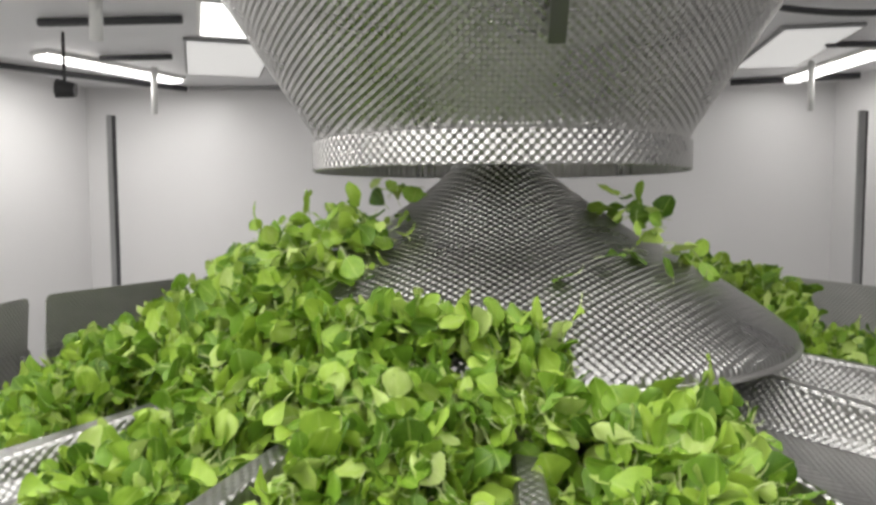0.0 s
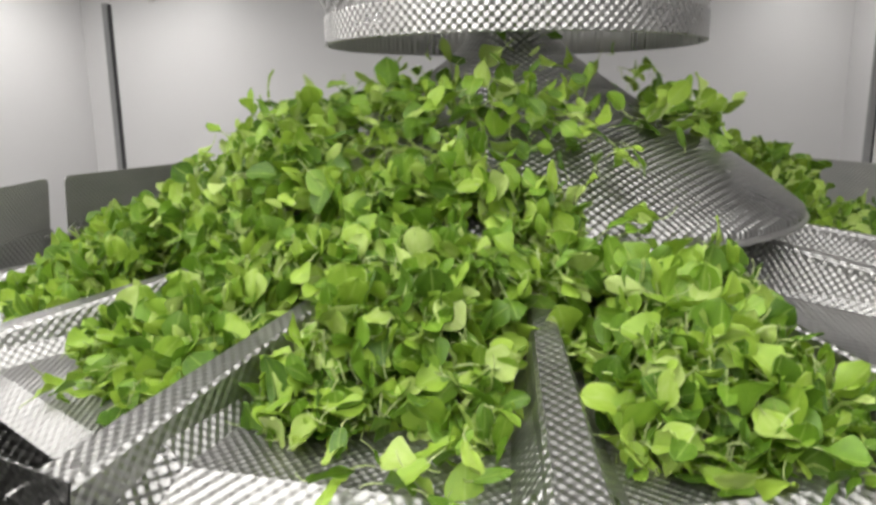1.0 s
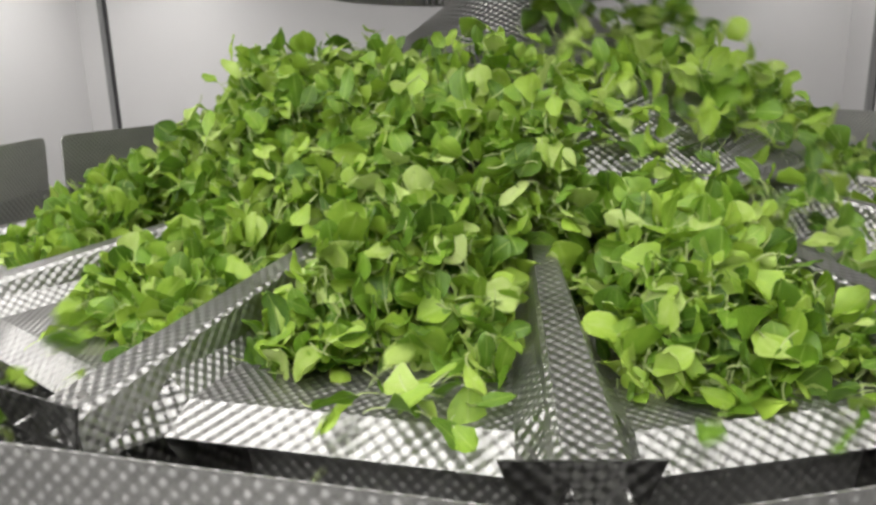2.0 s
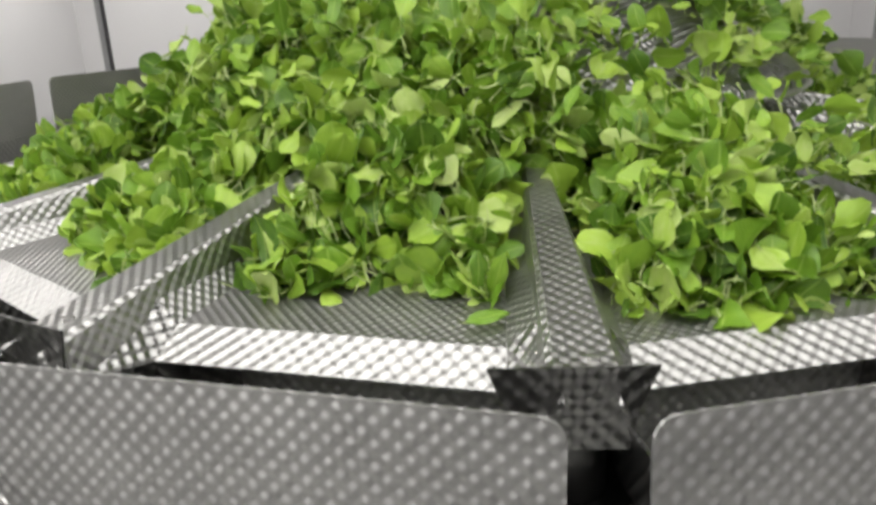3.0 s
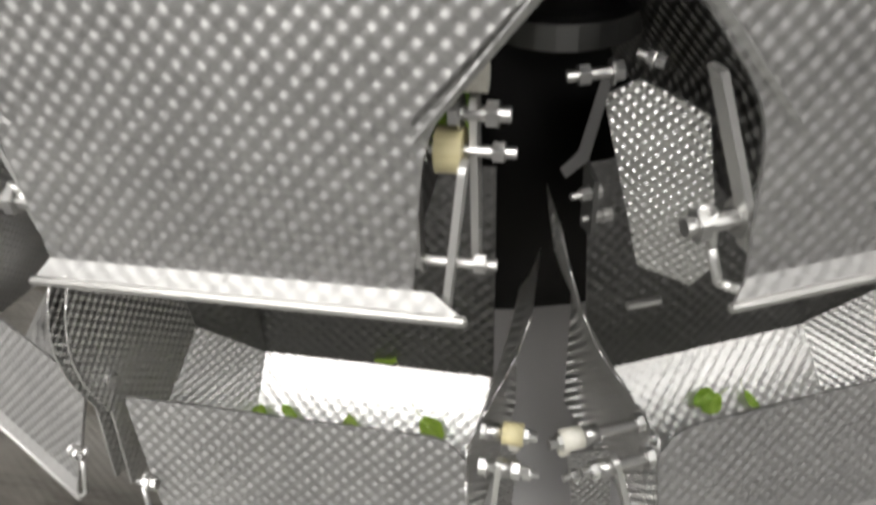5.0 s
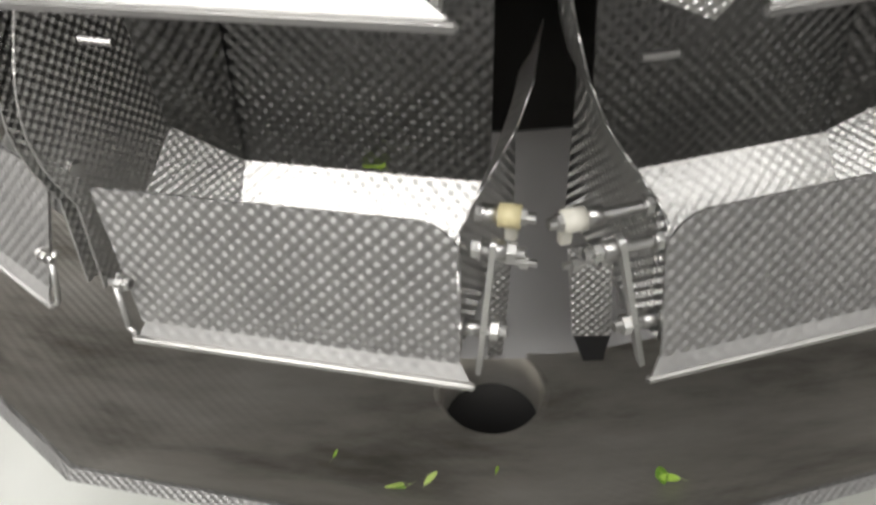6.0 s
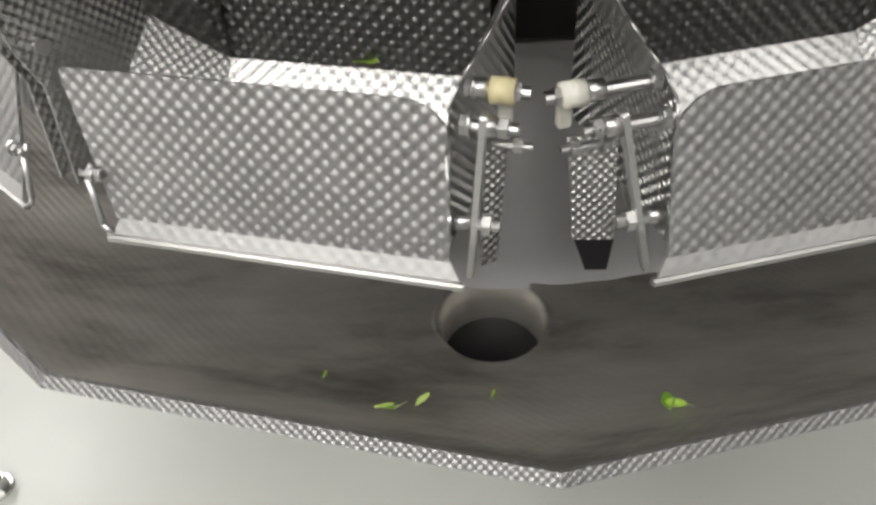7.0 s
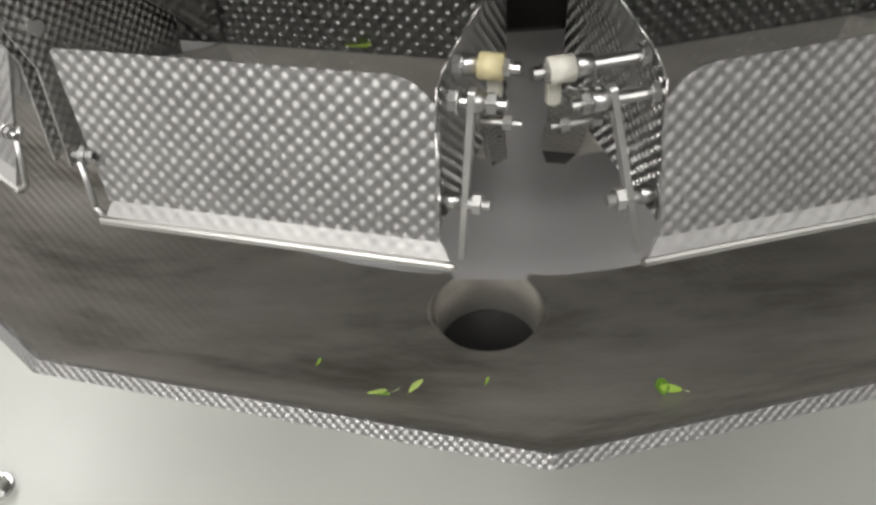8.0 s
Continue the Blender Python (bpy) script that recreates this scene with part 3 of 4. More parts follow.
def bolt(bm, a, b, r=0.0023, head=0.0043):
    """A bolt with a hexagonal head and a nut."""
    a, b = Vector(a), Vector(b)
    d = (b - a).normalized()
    rod(bm, a, b, r, 10)
    rod(bm, a, a + d * 0.004, head, 6)
    rod(bm, a + d * 0.004, a + d * 0.005, head * 1.25, 14)
    rod(bm, b - d * 0.009, b - d * 0.0045, head, 6)
    return bm


def upper_hopper():
    base = tagged(new("feed_hopper"), "embossed stainless steel feed hopper with a broad front plate", "hopper", "upper feed hoppers")
    L = lambda *p: hp(*p) - UP_AT
    zt, zm, zd, zb = 1.452, 1.394, 1.342, 1.271
    r = lambda z: 0.646 + (1.452 - z) * 0.066
    outline = [L(-0.132, r(zt), zt), L(-0.132, r(zm), zm), L(-0.092, r(zd), zd), L(-0.089, r(zb), zb), L(0.076, r(zb), zb), L(0.0845, r(zd), zd), L(0.132, r(zm), zm), L(0.132, r(zt), zt)]
    part("front_plate", sheet(rounded(outline, 0.010, {0: 0.012, 7: 0.012, 1: 0.004, 6: 0.004, 2: 0.02, 5: 0.02}), 0.002), STEEL, base)
    # folded edge strips along the slanting lower sides
    for s in (-1, 1):
        part("folded_edge", sheet([L(s * 0.134, r(zm) + 0.001, zm + 0.004), L(s * 0.124, r(zm) + 0.003, zm - 0.004), L(s * 0.080, r(zd) + 0.003, zd - 0.006), L(s * 0.086, r(zd) + 0.001, zd - 0.002)], 0.0015), STEEL, base)
    rb = r(zb)
    part("bottom_flange", sheet([L(-0.089, rb, zb), L(-0.096, rb + 0.005, zb - 0.007), L(0.096, rb + 0.005, zb - 0.007), L(0.084, rb, zb)], 0.0015), STEEL_FLANGE, base, "bright bent bottom flange")
    part("flange_edge", box(bmesh.new(), L(-0.099, rb + 0.008, zb - 0.011), L(0.099, rb + 0.004, zb - 0.0065), 0.0012), BRIGHT, base)
    for s in (-1, 1):
        cheek = [L(s * 0.128, r(zt) - 0.003, zt - 0.02), L(s * 0.128, r(zm), zm), L(s * 0.081, r(zd), zd), L(s * 0.074, r(zb) - 0.03, zb + 0.01), L(s * 0.074, 0.50, 1.30), L(s * 0.100, 0.49, 1.40)]
        # shade of the gap between hoppers put into the side plates' colour
        part("side_plate", sheet([cheek[i] for i in (1, 2, 3, 4, 5, 0)], 0.0015), STEEL_DARK_SHADED, base)
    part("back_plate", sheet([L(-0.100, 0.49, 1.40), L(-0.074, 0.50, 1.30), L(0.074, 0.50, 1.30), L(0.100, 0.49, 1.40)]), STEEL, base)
    part("gate", sheet([L(-0.073, 0.50, 1.305), L(-0.073, rb - 0.01, zb + 0.004), L(0.073, rb - 0.01, zb + 0.004), L(0.073, 0.50, 1.305)]), STEEL, base)
    # right side: short twin links with a nylon roller
    links(base, L, 1, 0.0865, rb - 0.012, zb - 0.014, 0.066, twin=True, slant=0.008)
    part("link", sheet(rounded([L(0.0775, rb - 0.010, zb + 0.01), L(0.0775, rb - 0.002, zb + 0.01), L(0.0785, rb - 0.004, 1.334), L(0.0785, rb - 0.012, 1.334)], 0.003, [2, 3]), 0.0022), BRIGHT, base)
    part("roller", rod(bmesh.new(), L(0.084, 0.634, 1.3225), L(0.0945, 0.634, 1.3225), 0.0092, 20), NYLON, base, "yellowed nylon roller")
    part("roller", rod(bmesh.new(), L(0.094, 0.628, 1.350), L(0.103, 0.628, 1.350), 0.0062, 18), WHITE_NYLON, base, "pale nylon roller")
    part("bolt", bolt(bmesh.new(), L(0.076, 0.634, 1.3225), L(0.1145, 0.634, 1.3225)), BRIGHT, base)
    part("bolt", bolt(bmesh.new(), L(0.089, 0.632, 1.337), L(0.112, 0.632, 1.337), 0.003, 0.0055), BRIGHT, base)
    # left side: one long curved link and an embossed guide behind it
    tilt = lambda z: -0.090 - (z - 1.292) * 0.31
    arm = [L(tilt(z), r, z) for r, z in ((rb - 0.016, 1.276), (rb - 0.008, 1.276), (rb - 0.004, 1.30), (rb - 0.012, 1.354), (rb - 0.021, 1.354), (rb - 0.014, 1.30))]
    part("long_link", sheet(arm, 0.003), LINK, base, "long bright steel link")
    bm = bmesh.new()
    hook = [L(-0.107, rb - 0.014, 1.299), L(-0.101, rb - 0.012, 1.297), L(-0.099, rb - 0.012, 1.280), L(-0.094, rb - 0.010, 1.262), L(-0.091, rb - 0.004, zb - 0.008), L(-0.080, rb + 0.004, zb - 0.008)]
    for a, b in zip(hook, hook[1:]):
        rod(bm, a, b, 0.0021, 10)
    part("hook", bm, LINK, base, "bent bright wire hook", True)
    part("bolt", bolt(bmesh.new(), L(-0.086, rb - 0.012, 1.292), L(-0.113, rb - 0.012, 1.292), 0.004, 0.0068), BRIGHT, base)
    guide = [L(-0.107, 0.606, 1.243), L(-0.086, 0.619, 1.236), L(-0.078, 0.624, 1.25), L(-0.090, 0.617, 1.322), L(-0.114, 0.602, 1.335), L(-0.126, 0.595, 1.327)]
    part("guide_plate", sheet(guide, 0.0015), STEEL_GUIDE, base, "embossed steel guide plate")
    part("bolt", bolt(bmesh.new(), L(-0.121, 0.60, 1.339), L(-0.143, 0.596, 1.338)), BRIGHT, base)
    part("bolt", bolt(bmesh.new(), L(-0.106, 0.606, 1.342), L(-0.114, 0.597, 1.344), 0.0018, 0.003), BRIGHT, base)
    part("pivot_arm", sheet([L(-0.128, 0.596, 1.336), L(-0.124, 0.598, 1.336), L(-0.132, 0.598, 1.30), L(-0.141, 0.596, 1.292), L(-0.143, 0.594, 1.296), L(-0.136, 0.596, 1.304)], 0.0015), DARK, base, "dark bent pivot arm")
    part("hinge_pin", rod(bmesh.new(), L(-0.088, 0.60, 1.212), L(-0.106, 0.60, 1.213), 0.0022, 10), BRIGHT, base)
    part("bolt", bolt(bmesh.new(), L(-0.120, 0.60, 1.271), L(-0.134, 0.60, 1.271), 0.0015, 0.003), BRIGHT, base)
    part("bolt", bolt(bmesh.new(), L(-0.126, 0.60, 1.284), L(-0.140, 0.60, 1.284), 0.0015, 0.003), BRIGHT, base)
    part("hinge_bracket", sheet([L(-0.131, 0.592, 1.262), L(-0.131, 0.604, 1.264), L(-0.131, 0.604, 1.292), L(-0.131, 0.592, 1.296)], 0.002), DARK, base, "dark hinge bracket")
    return base


def links(base, L, s, u, r, z, tall, twin=False, slant=0.0):
    """A side link with its bolts; twin: a second link beside it."""
    part("link", sheet(rounded([L(s * u, r, z), L(s * u, r + 0.012, z), L(s * (u + slant), r + 0.002, z + tall), L(s * (u + slant), r - 0.008, z + tall)], 0.004, [2, 3]), 0.003), LINK, base)
    if twin:
        part("link", sheet(rounded([L(s * (u + 0.010), r - 0.018, z + 0.012), L(s * (u + 0.010), r - 0.008, z + 0.012), L(s * (u + 0.010), r - 0.012, z + tall + 0.02), L(s * (u + 0.010), r - 0.022, z + tall + 0.02)], 0.004, [2, 3]), 0.003), LINK, base)
    part("bolt", bolt(bmesh.new(), L(s * (u - 0.012), r + 0.001, z + 0.022), L(s * (u + 0.022), r + 0.001, z + 0.022)), BRIGHT, base)


SIDE_EDGE = [(0.089, 0.637, 1.055), (0.0865, 0.625, 1.105), (0.087, 0.620, 1.127), (0.092, 0.613, 1.139), (0.0985, 0.602, 1.149), (0.105, 0.592, 1.159), (0.111, 0.584, 1.170), (0.117, 0.572, 1.190), (0.121, 0.560, 1.215), (0.123, 0.550, 1.235)]


def lower_hopper(s, name="weigh_hopper"):
    """s: -1 builds the mirrored one of a pair."""
    base = tagged(new(name), "embossed stainless steel weigh hopper with a sloping inner wall", "hopper", "lower weigh hoppers")
    L = lambda u, r, z: hp(s * u, r, z) - LOW_AT
    zt, zb, rt, rb = 1.13, 1.048, 0.617, 0.642
    outline = [L(-0.126, rt, zt), L(-0.108, rb, zb), L(0.089, rb, zb), L(0.088, rt + 0.004, zt - 0.014), L(0.074, rt, zt)]
    part("front_plate", sheet(rounded(outline, 0.008, {0: 0.004, 4: 0.012, 3: 0.006}), 0.002), STEEL_LOW, base)
    part("bottom_flange", sheet([L(-0.106, rb, zb), L(-0.110, rb + 0.006, zb - 0.008), L(0.096, rb + 0.006, zb - 0.008), L(0.090, rb, zb)], 0.0015), STEEL_FLANGE, base, "bright bent bottom flange")
    part("flange_edge", box(bmesh.new(), hp(min(-0.114 * s, 0.099 * s), rb + 0.009, zb - 0.0125) - LOW_AT, hp(max(-0.114 * s, 0.099 * s), rb + 0.0045, zb - 0.0075) - LOW_AT, 0.0012), BRIGHT, base)
    # slopes turned to the ceiling: their brightness put into a paler steel
    part("inner_slope", sheet([L(-0.079, 0.526, 1.0868), L(-0.079, 0.588, 1.028), L(0.086, 0.588, 1.028), L(0.086, 0.526, 1.0868)]), STEEL_SLOPE_LIT, base)
    part("corner_slope", sheet([L(-0.079, 0.526, 1.0868), L(-0.121, 0.545, 1.128), L(-0.134, 0.607, 1.079), L(-0.079, 0.588, 1.028)]), STEEL_CORNER_LIT, base)
    # corner and back sheets: shade inside the hopper put into a darker steel
    part("corner_sheet", sheet([L(-0.079, 0.526, 1.0873), L(-0.121, 0.545, 1.1285), L(-0.117, 0.55, 1.24), L(-0.079, 0.508, 1.24)]), STEEL_DARK_SHADED, base)
    part("back_plate", sheet([L(-0.118, 0.505, 1.24), L(-0.118, 0.526, 1.0868), L(0.088, 0.526, 1.0868), L(0.088, 0.505, 1.24)]), STEEL_DARK_SHADED, base)
    wall_u = lambda r: 0.007 - r * HALF
    cheek = [L(wall_u(r), r, z) for r, z in ((0.630, 1.06), (0.622, 1.12), (0.632, 1.155), (0.628, 1.19), (0.595, 1.25), (0.50, 1.25), (0.53, 1.06))]
    part("side_plate", sheet(rounded(cheek, 0.02, [2, 3, 4]), 0.0015), STEEL_FINE, base)
    # the shorter side flares out towards the gap as it rises
    edge = SIDE_EDGE[:-2] if s > 0 else SIDE_EDGE
    front = [L(*p) for p in edge]
    bm = bmesh.new()
    layer = bm.loops.layers.uv.new("UVMap")
    rows = []
    run = 0.0
    for i, p in enumerate(front):
        u, r, z = edge[i]
        back = L(max(u, 0.104), 0.53, z + 0.012)
        run += (p - front[i - 1]).length if i else 0.0
        rows.append([(bm.verts.new(p.lerp(back, t)), (p - back).length * t, run) for t in (0.0, 0.25, 0.5, 0.75, 1.0)])
    for a, b in zip(rows, rows[1:]):
        for i in range(4):
            four = (a[i], a[i + 1], b[i + 1], b[i])
            f = bm.faces.new([v for v, _, _ in four])
            for loop, (_, x, y) in zip(f.loops, four):
                loop[layer].uv = (x, y)
    bmesh.ops.solidify(bm, geom=bm.faces[:], thickness=0.0015)
    bmesh.ops.recalc_face_normals(bm, faces=bm.faces)
    part("side_plate", bm, STEEL_FINE, base, "flared embossed side plate", True)
    # thin polished rod added to carry the edge's highlight
    bm = bmesh.new()
    for a, b in zip(front, front[1:]):
        rod(bm, a, b, 0.0006, 8)
    part("plate_edge", bm, BRIGHT, base, "thin polished rod for the highlight along the sheet edge", True)
    # links beside the shorter side; the mirrored hopper's stand further out
    e = 0.0 if s > 0 else 0.014
    foot, lean = (0.096, 0.009) if s > 0 else (0.094, 0.026)
    part("link", sheet(rounded([L(foot, 0.626, 1.028), L(foot, 0.633, 1.028), L(foot + lean, 0.633, 1.134), L(foot + lean, 0.626, 1.134)], 0.0025, [2, 3]), 0.0032), LINK, base, "bright flat steel link")
    part("bolt", bolt(bmesh.new(), L(0.084, 0.630, 1.067), L(0.114, 0.630, 1.067), 0.0033, 0.0058), BRIGHT, base)
    part("spacer", rod(bmesh.new(), L(0.090, 0.630, 1.067), L(foot + 0.003, 0.630, 1.067), 0.0045, 16), BRIGHT, base, "round steel spacer", True)
    part("bolt", bolt(bmesh.new(), L(0.095, 0.628, 1.126), L(0.122 + e, 0.628, 1.126), 0.003, 0.0052), BRIGHT, base)
    part("spacer", rod(bmesh.new(), L(0.104 + e, 0.628, 1.126), L(0.112 + e, 0.628, 1.126), 0.005, 16), BRIGHT, base, "round steel spacer", True)
    inner, outer = (0.0995, 0.111) if s > 0 else (0.104, 0.129)
    low = 1.018 if s > 0 else 1.036
    part("guide_plate", sheet([L(inner, 0.612, low), L(inner, 0.598, 1.098), L(outer, 0.594, 1.098), L(outer - 0.003, 0.606, low)], 0.0015), STEEL_GUIDE, base, "embossed steel guide plate")
    if s < 0:
        part("guide_foot", sheet([L(inner + 0.001, 0.610, 1.010), L(inner, 0.611, 1.035), L(outer - 0.004, 0.605, 1.035), L(outer - 0.012, 0.607, 1.010)], 0.0015), BLACK, base, "black foot of the guide plate")
    wheel = 0.106 if s > 0 else 0.130
    part("roller", rod(bmesh.new(), L(wheel, 0.612, 1.1355), L(wheel + 0.0115, 0.612, 1.1355), 0.0064, 20), NYLON if s > 0 else WHITE_NYLON, base, "yellowed nylon roller" if s > 0 else "pale nylon roller", True)
    part("bolt", bolt(bmesh.new(), L(0.094, 0.612, 1.1355), L(wheel + 0.019, 0.612, 1.1355), 0.003, 0.0046), BRIGHT, base)
    part("bearing", rod(bmesh.new(), L(wheel - 0.009, 0.612, 1.1355), L(wheel - 0.001, 0.612, 1.1355), 0.0052, 16), BRIGHT, base, "bright steel bearing sleeve", True)
    part("roller_holder", box(bmesh.new(), Vector(L(wheel + 0.002, 0.606, 1.112)), Vector(L(wheel + 0.009, 0.600, 1.128)), 0.001), WHITE_NYLON, base, "pale plastic holder under the roller")
    part("bolt", bolt(bmesh.new(), L(0.102 + e, 0.616, 1.108), L(0.127 + e, 0.616, 1.108), 0.002, 0.0038), BRIGHT, base)
    # hook and bolt at the longer side
    bm = bmesh.new()
    hook = [L(-0.118, rb - 0.010, zb + 0.030), L(-0.119, rb - 0.004, zb + 0.024), L(-0.117, rb + 0.003, zb - 0.004), L(-0.112, rb + 0.004, zb - 0.010)]
    for a, b in zip(hook, hook[1:]):
        rod(bm, a, b, 0.0018, 10)
    part("hook", bm, LINK, base, "bent bright wire hook", True)
    part("bolt", bolt(bmesh.new(), L(-0.108, rb - 0.004, zb + 0.028), L(-0.122, rb - 0.004, zb + 0.028), 0.002, 0.0038), BRIGHT, base)
    part("bolt", bolt(bmesh.new(), L(-0.134, 0.61, 1.14), L(-0.150, 0.61, 1.14), 0.0045, 0.007), BRIGHT, base)
    return base


# added plate: makes up the height of the far feed hoppers' front plates
def splash_plate():
    at = Vector((0, -0.65, 1.44))
    base = tagged(new("splash_plate"), "dull embossed steel plate added to heighten a far feed hopper's front", "plate", "splash plates")
    pts = rounded([hp(-0.131, 0.652, 1.43) - at, hp(0.131, 0.652, 1.43) - at, hp(0.131, 0.645, 1.523) - at, hp(-0.131, 0.645, 1.523) - at], 0.012, [2, 3])
    part("plate", sheet(pts, 0.002), STEEL_FAR_FRONT, base)
    for s in (-1, 1):
        part("bolt", bolt(bmesh.new(), hp(s * 0.11, 0.658, 1.442) - at, hp(s * 0.11, 0.640, 1.442) - at), BRIGHT, base)
    return base, at


splash, splash_at = splash_plate()
for k in range(4, 12):
    m = head_pose(k - 0.5) @ Matrix.Translation(splash_at)
    if k == 4:
        splash.matrix_basis = m
    else:
        copy_thing(splash, m)

upper = upper_hopper()
lower, lower_mirrored = lower_hopper(1), lower_hopper(-1)
for k in range(HEADS):
    m = head_pose(k - 0.5) @ Matrix.Translation(UP_AT)
    if k == 0:
        upper.matrix_basis = m
    else:
        copy_thing(upper, m)
    m = head_pose(k - 0.5) @ Matrix.Translation(LOW_AT)
    if k < 2:
        (lower, lower_mirrored)[k].matrix_basis = m
    else:
        copy_thing((lower, lower_mirrored)[k % 2], m)


# ---- leaves ----
def leaf_shape(seed):
    """One leaf of 1 length: vertices, faces, uv, and how many faces are blade. x runs along it."""
    rnd = random.Random(seed * 7 + 1)
    long_cells, half = 9, 2
    wide = (rnd.uniform(0.16, 0.24), rnd.uniform(0.28, 0.38), rnd.uniform(0.36, 0.46))[seed % 3]
    bend, cup, twist = rnd.uniform(-0.5, 0.6), rnd.uniform(-0.4, 1.0), rnd.uniform(-0.8, 0.8)
    lobes, lobe = rnd.uniform(7, 13), rnd.uniform(0.0, 0.12)
    verts, faces, uvs = [], [], []
    stem = rnd.uniform(0.3, 0.9)
    full = rnd.uniform(1.15, 1.5)
    for i in range(long_cells + 1):
        t = math.sin(0.5 * math.pi * i / long_cells)
        w = 0.02 + wide * max(0.0, math.sin(math.pi * min(1.0, 0.03 + 0.97 * t) ** full)) ** 0.48
        for j in range(-half, half + 1):
            v = j / half
            y = v * w * (1 + lobe * math.sin(lobes * t + seed) * abs(v))
            z = cup * y * y * 1.6 + bend * (t - 0.4) ** 2 * 0.7 + twist * (t - 0.3) * y * 0.8
            z += 0.035 * math.sin(8 * t + 5 * v + seed) * (0.3 + abs(v))
            verts.append((t - 0.06 * v * v * t, y + 0.05 * twist * t * t, z))
            uvs.append((t, v))
    n = 2 * half + 1
    for i in range(long_cells):
        for j in range(2 * half):
            a = i * n + j
            faces.append((a, a + n, a + n + 1, a + 1))
    blade = len(faces)
    z0 = bend * 0.16 * 0.7
    first = len(verts)
    droop, sway = rnd.uniform(-0.6, 0.5), rnd.uniform(-0.5, 0.5)
    for i in range(5):
        t = i / 4
        c = (0.05 - stem * (t - 0.25 * t * t), sway * t * t * 0.6, z0 + droop * t * t * 0.7)
        for a in range(3):
            verts.append((c[0], c[1] + 0.024 * math.cos(2.1 * a), c[2] + 0.024 * math.sin(2.1 * a)))
            uvs.append((0, 0))
    for i in range(4):
        for a in range(3):
            p, q = first + 3 * i + a, first + 3 * i + (a + 1) % 3
            faces.append((p, q, q + 3, p + 3))
    return np.array(verts), faces, uvs, blade


SHAPES = [leaf_shape(i) for i in range(24)]


def leaf_mesh(name, shape, places):
    """One mesh of leaves of the shapes at the places (matrices)."""
    verts, faces, uvs, mats = [], [], [], []
    for which, m in places:
        v, f, uv, blade = SHAPES[which]
        base = len(verts)
        mm = np.array(m)
        verts.extend((v @ mm[:3, :3].T + mm[:3, 3]).tolist())
        faces.extend([tuple(base + i for i in face) for face in f])
        uvs.extend([uv[i] for face in f for i in face])
        mats.extend([0] * blade + [1] * (len(f) - blade))
    mesh = bpy.data.meshes.new(name)
    mesh.from_pydata(verts, [], faces)
    layer = mesh.uv_layers.new(name="UVMap")
    layer.data.foreach_set("uv", np.array(uvs, dtype=np.float32).ravel())
    mesh.polygons.foreach_set("material_index", np.array(mats, dtype=np.int32))
    mesh.polygons.foreach_set("use_smooth", np.ones(len(faces), dtype=bool))
    mesh.materials.append(LEAF)
    mesh.materials.append(STEM)
    mesh.update()
    return mesh


def cone_z(r):
    rs = [p[0] for p in CONE[:10]][::-1]
    zs = [p[1] for p in CONE[:10]][::-1]
    return float(np.interp(r, rs, zs))


def support(r):
    """Height of the cone or the pan floor under the leaves."""
    if r < 0.32:
        return cone_z(r)
    if r < R_LIP:
        return pan_floor(r)
    return pan_floor(R_LIP) + (r - R_LIP) * (Z_END - pan_floor(R_LIP)) / (R_END - R_LIP)


def smooth_step(a, b, x):
    t = min(1, max(0, (x - a) / (b - a)))
    return t * t * (3 - 2 * t)


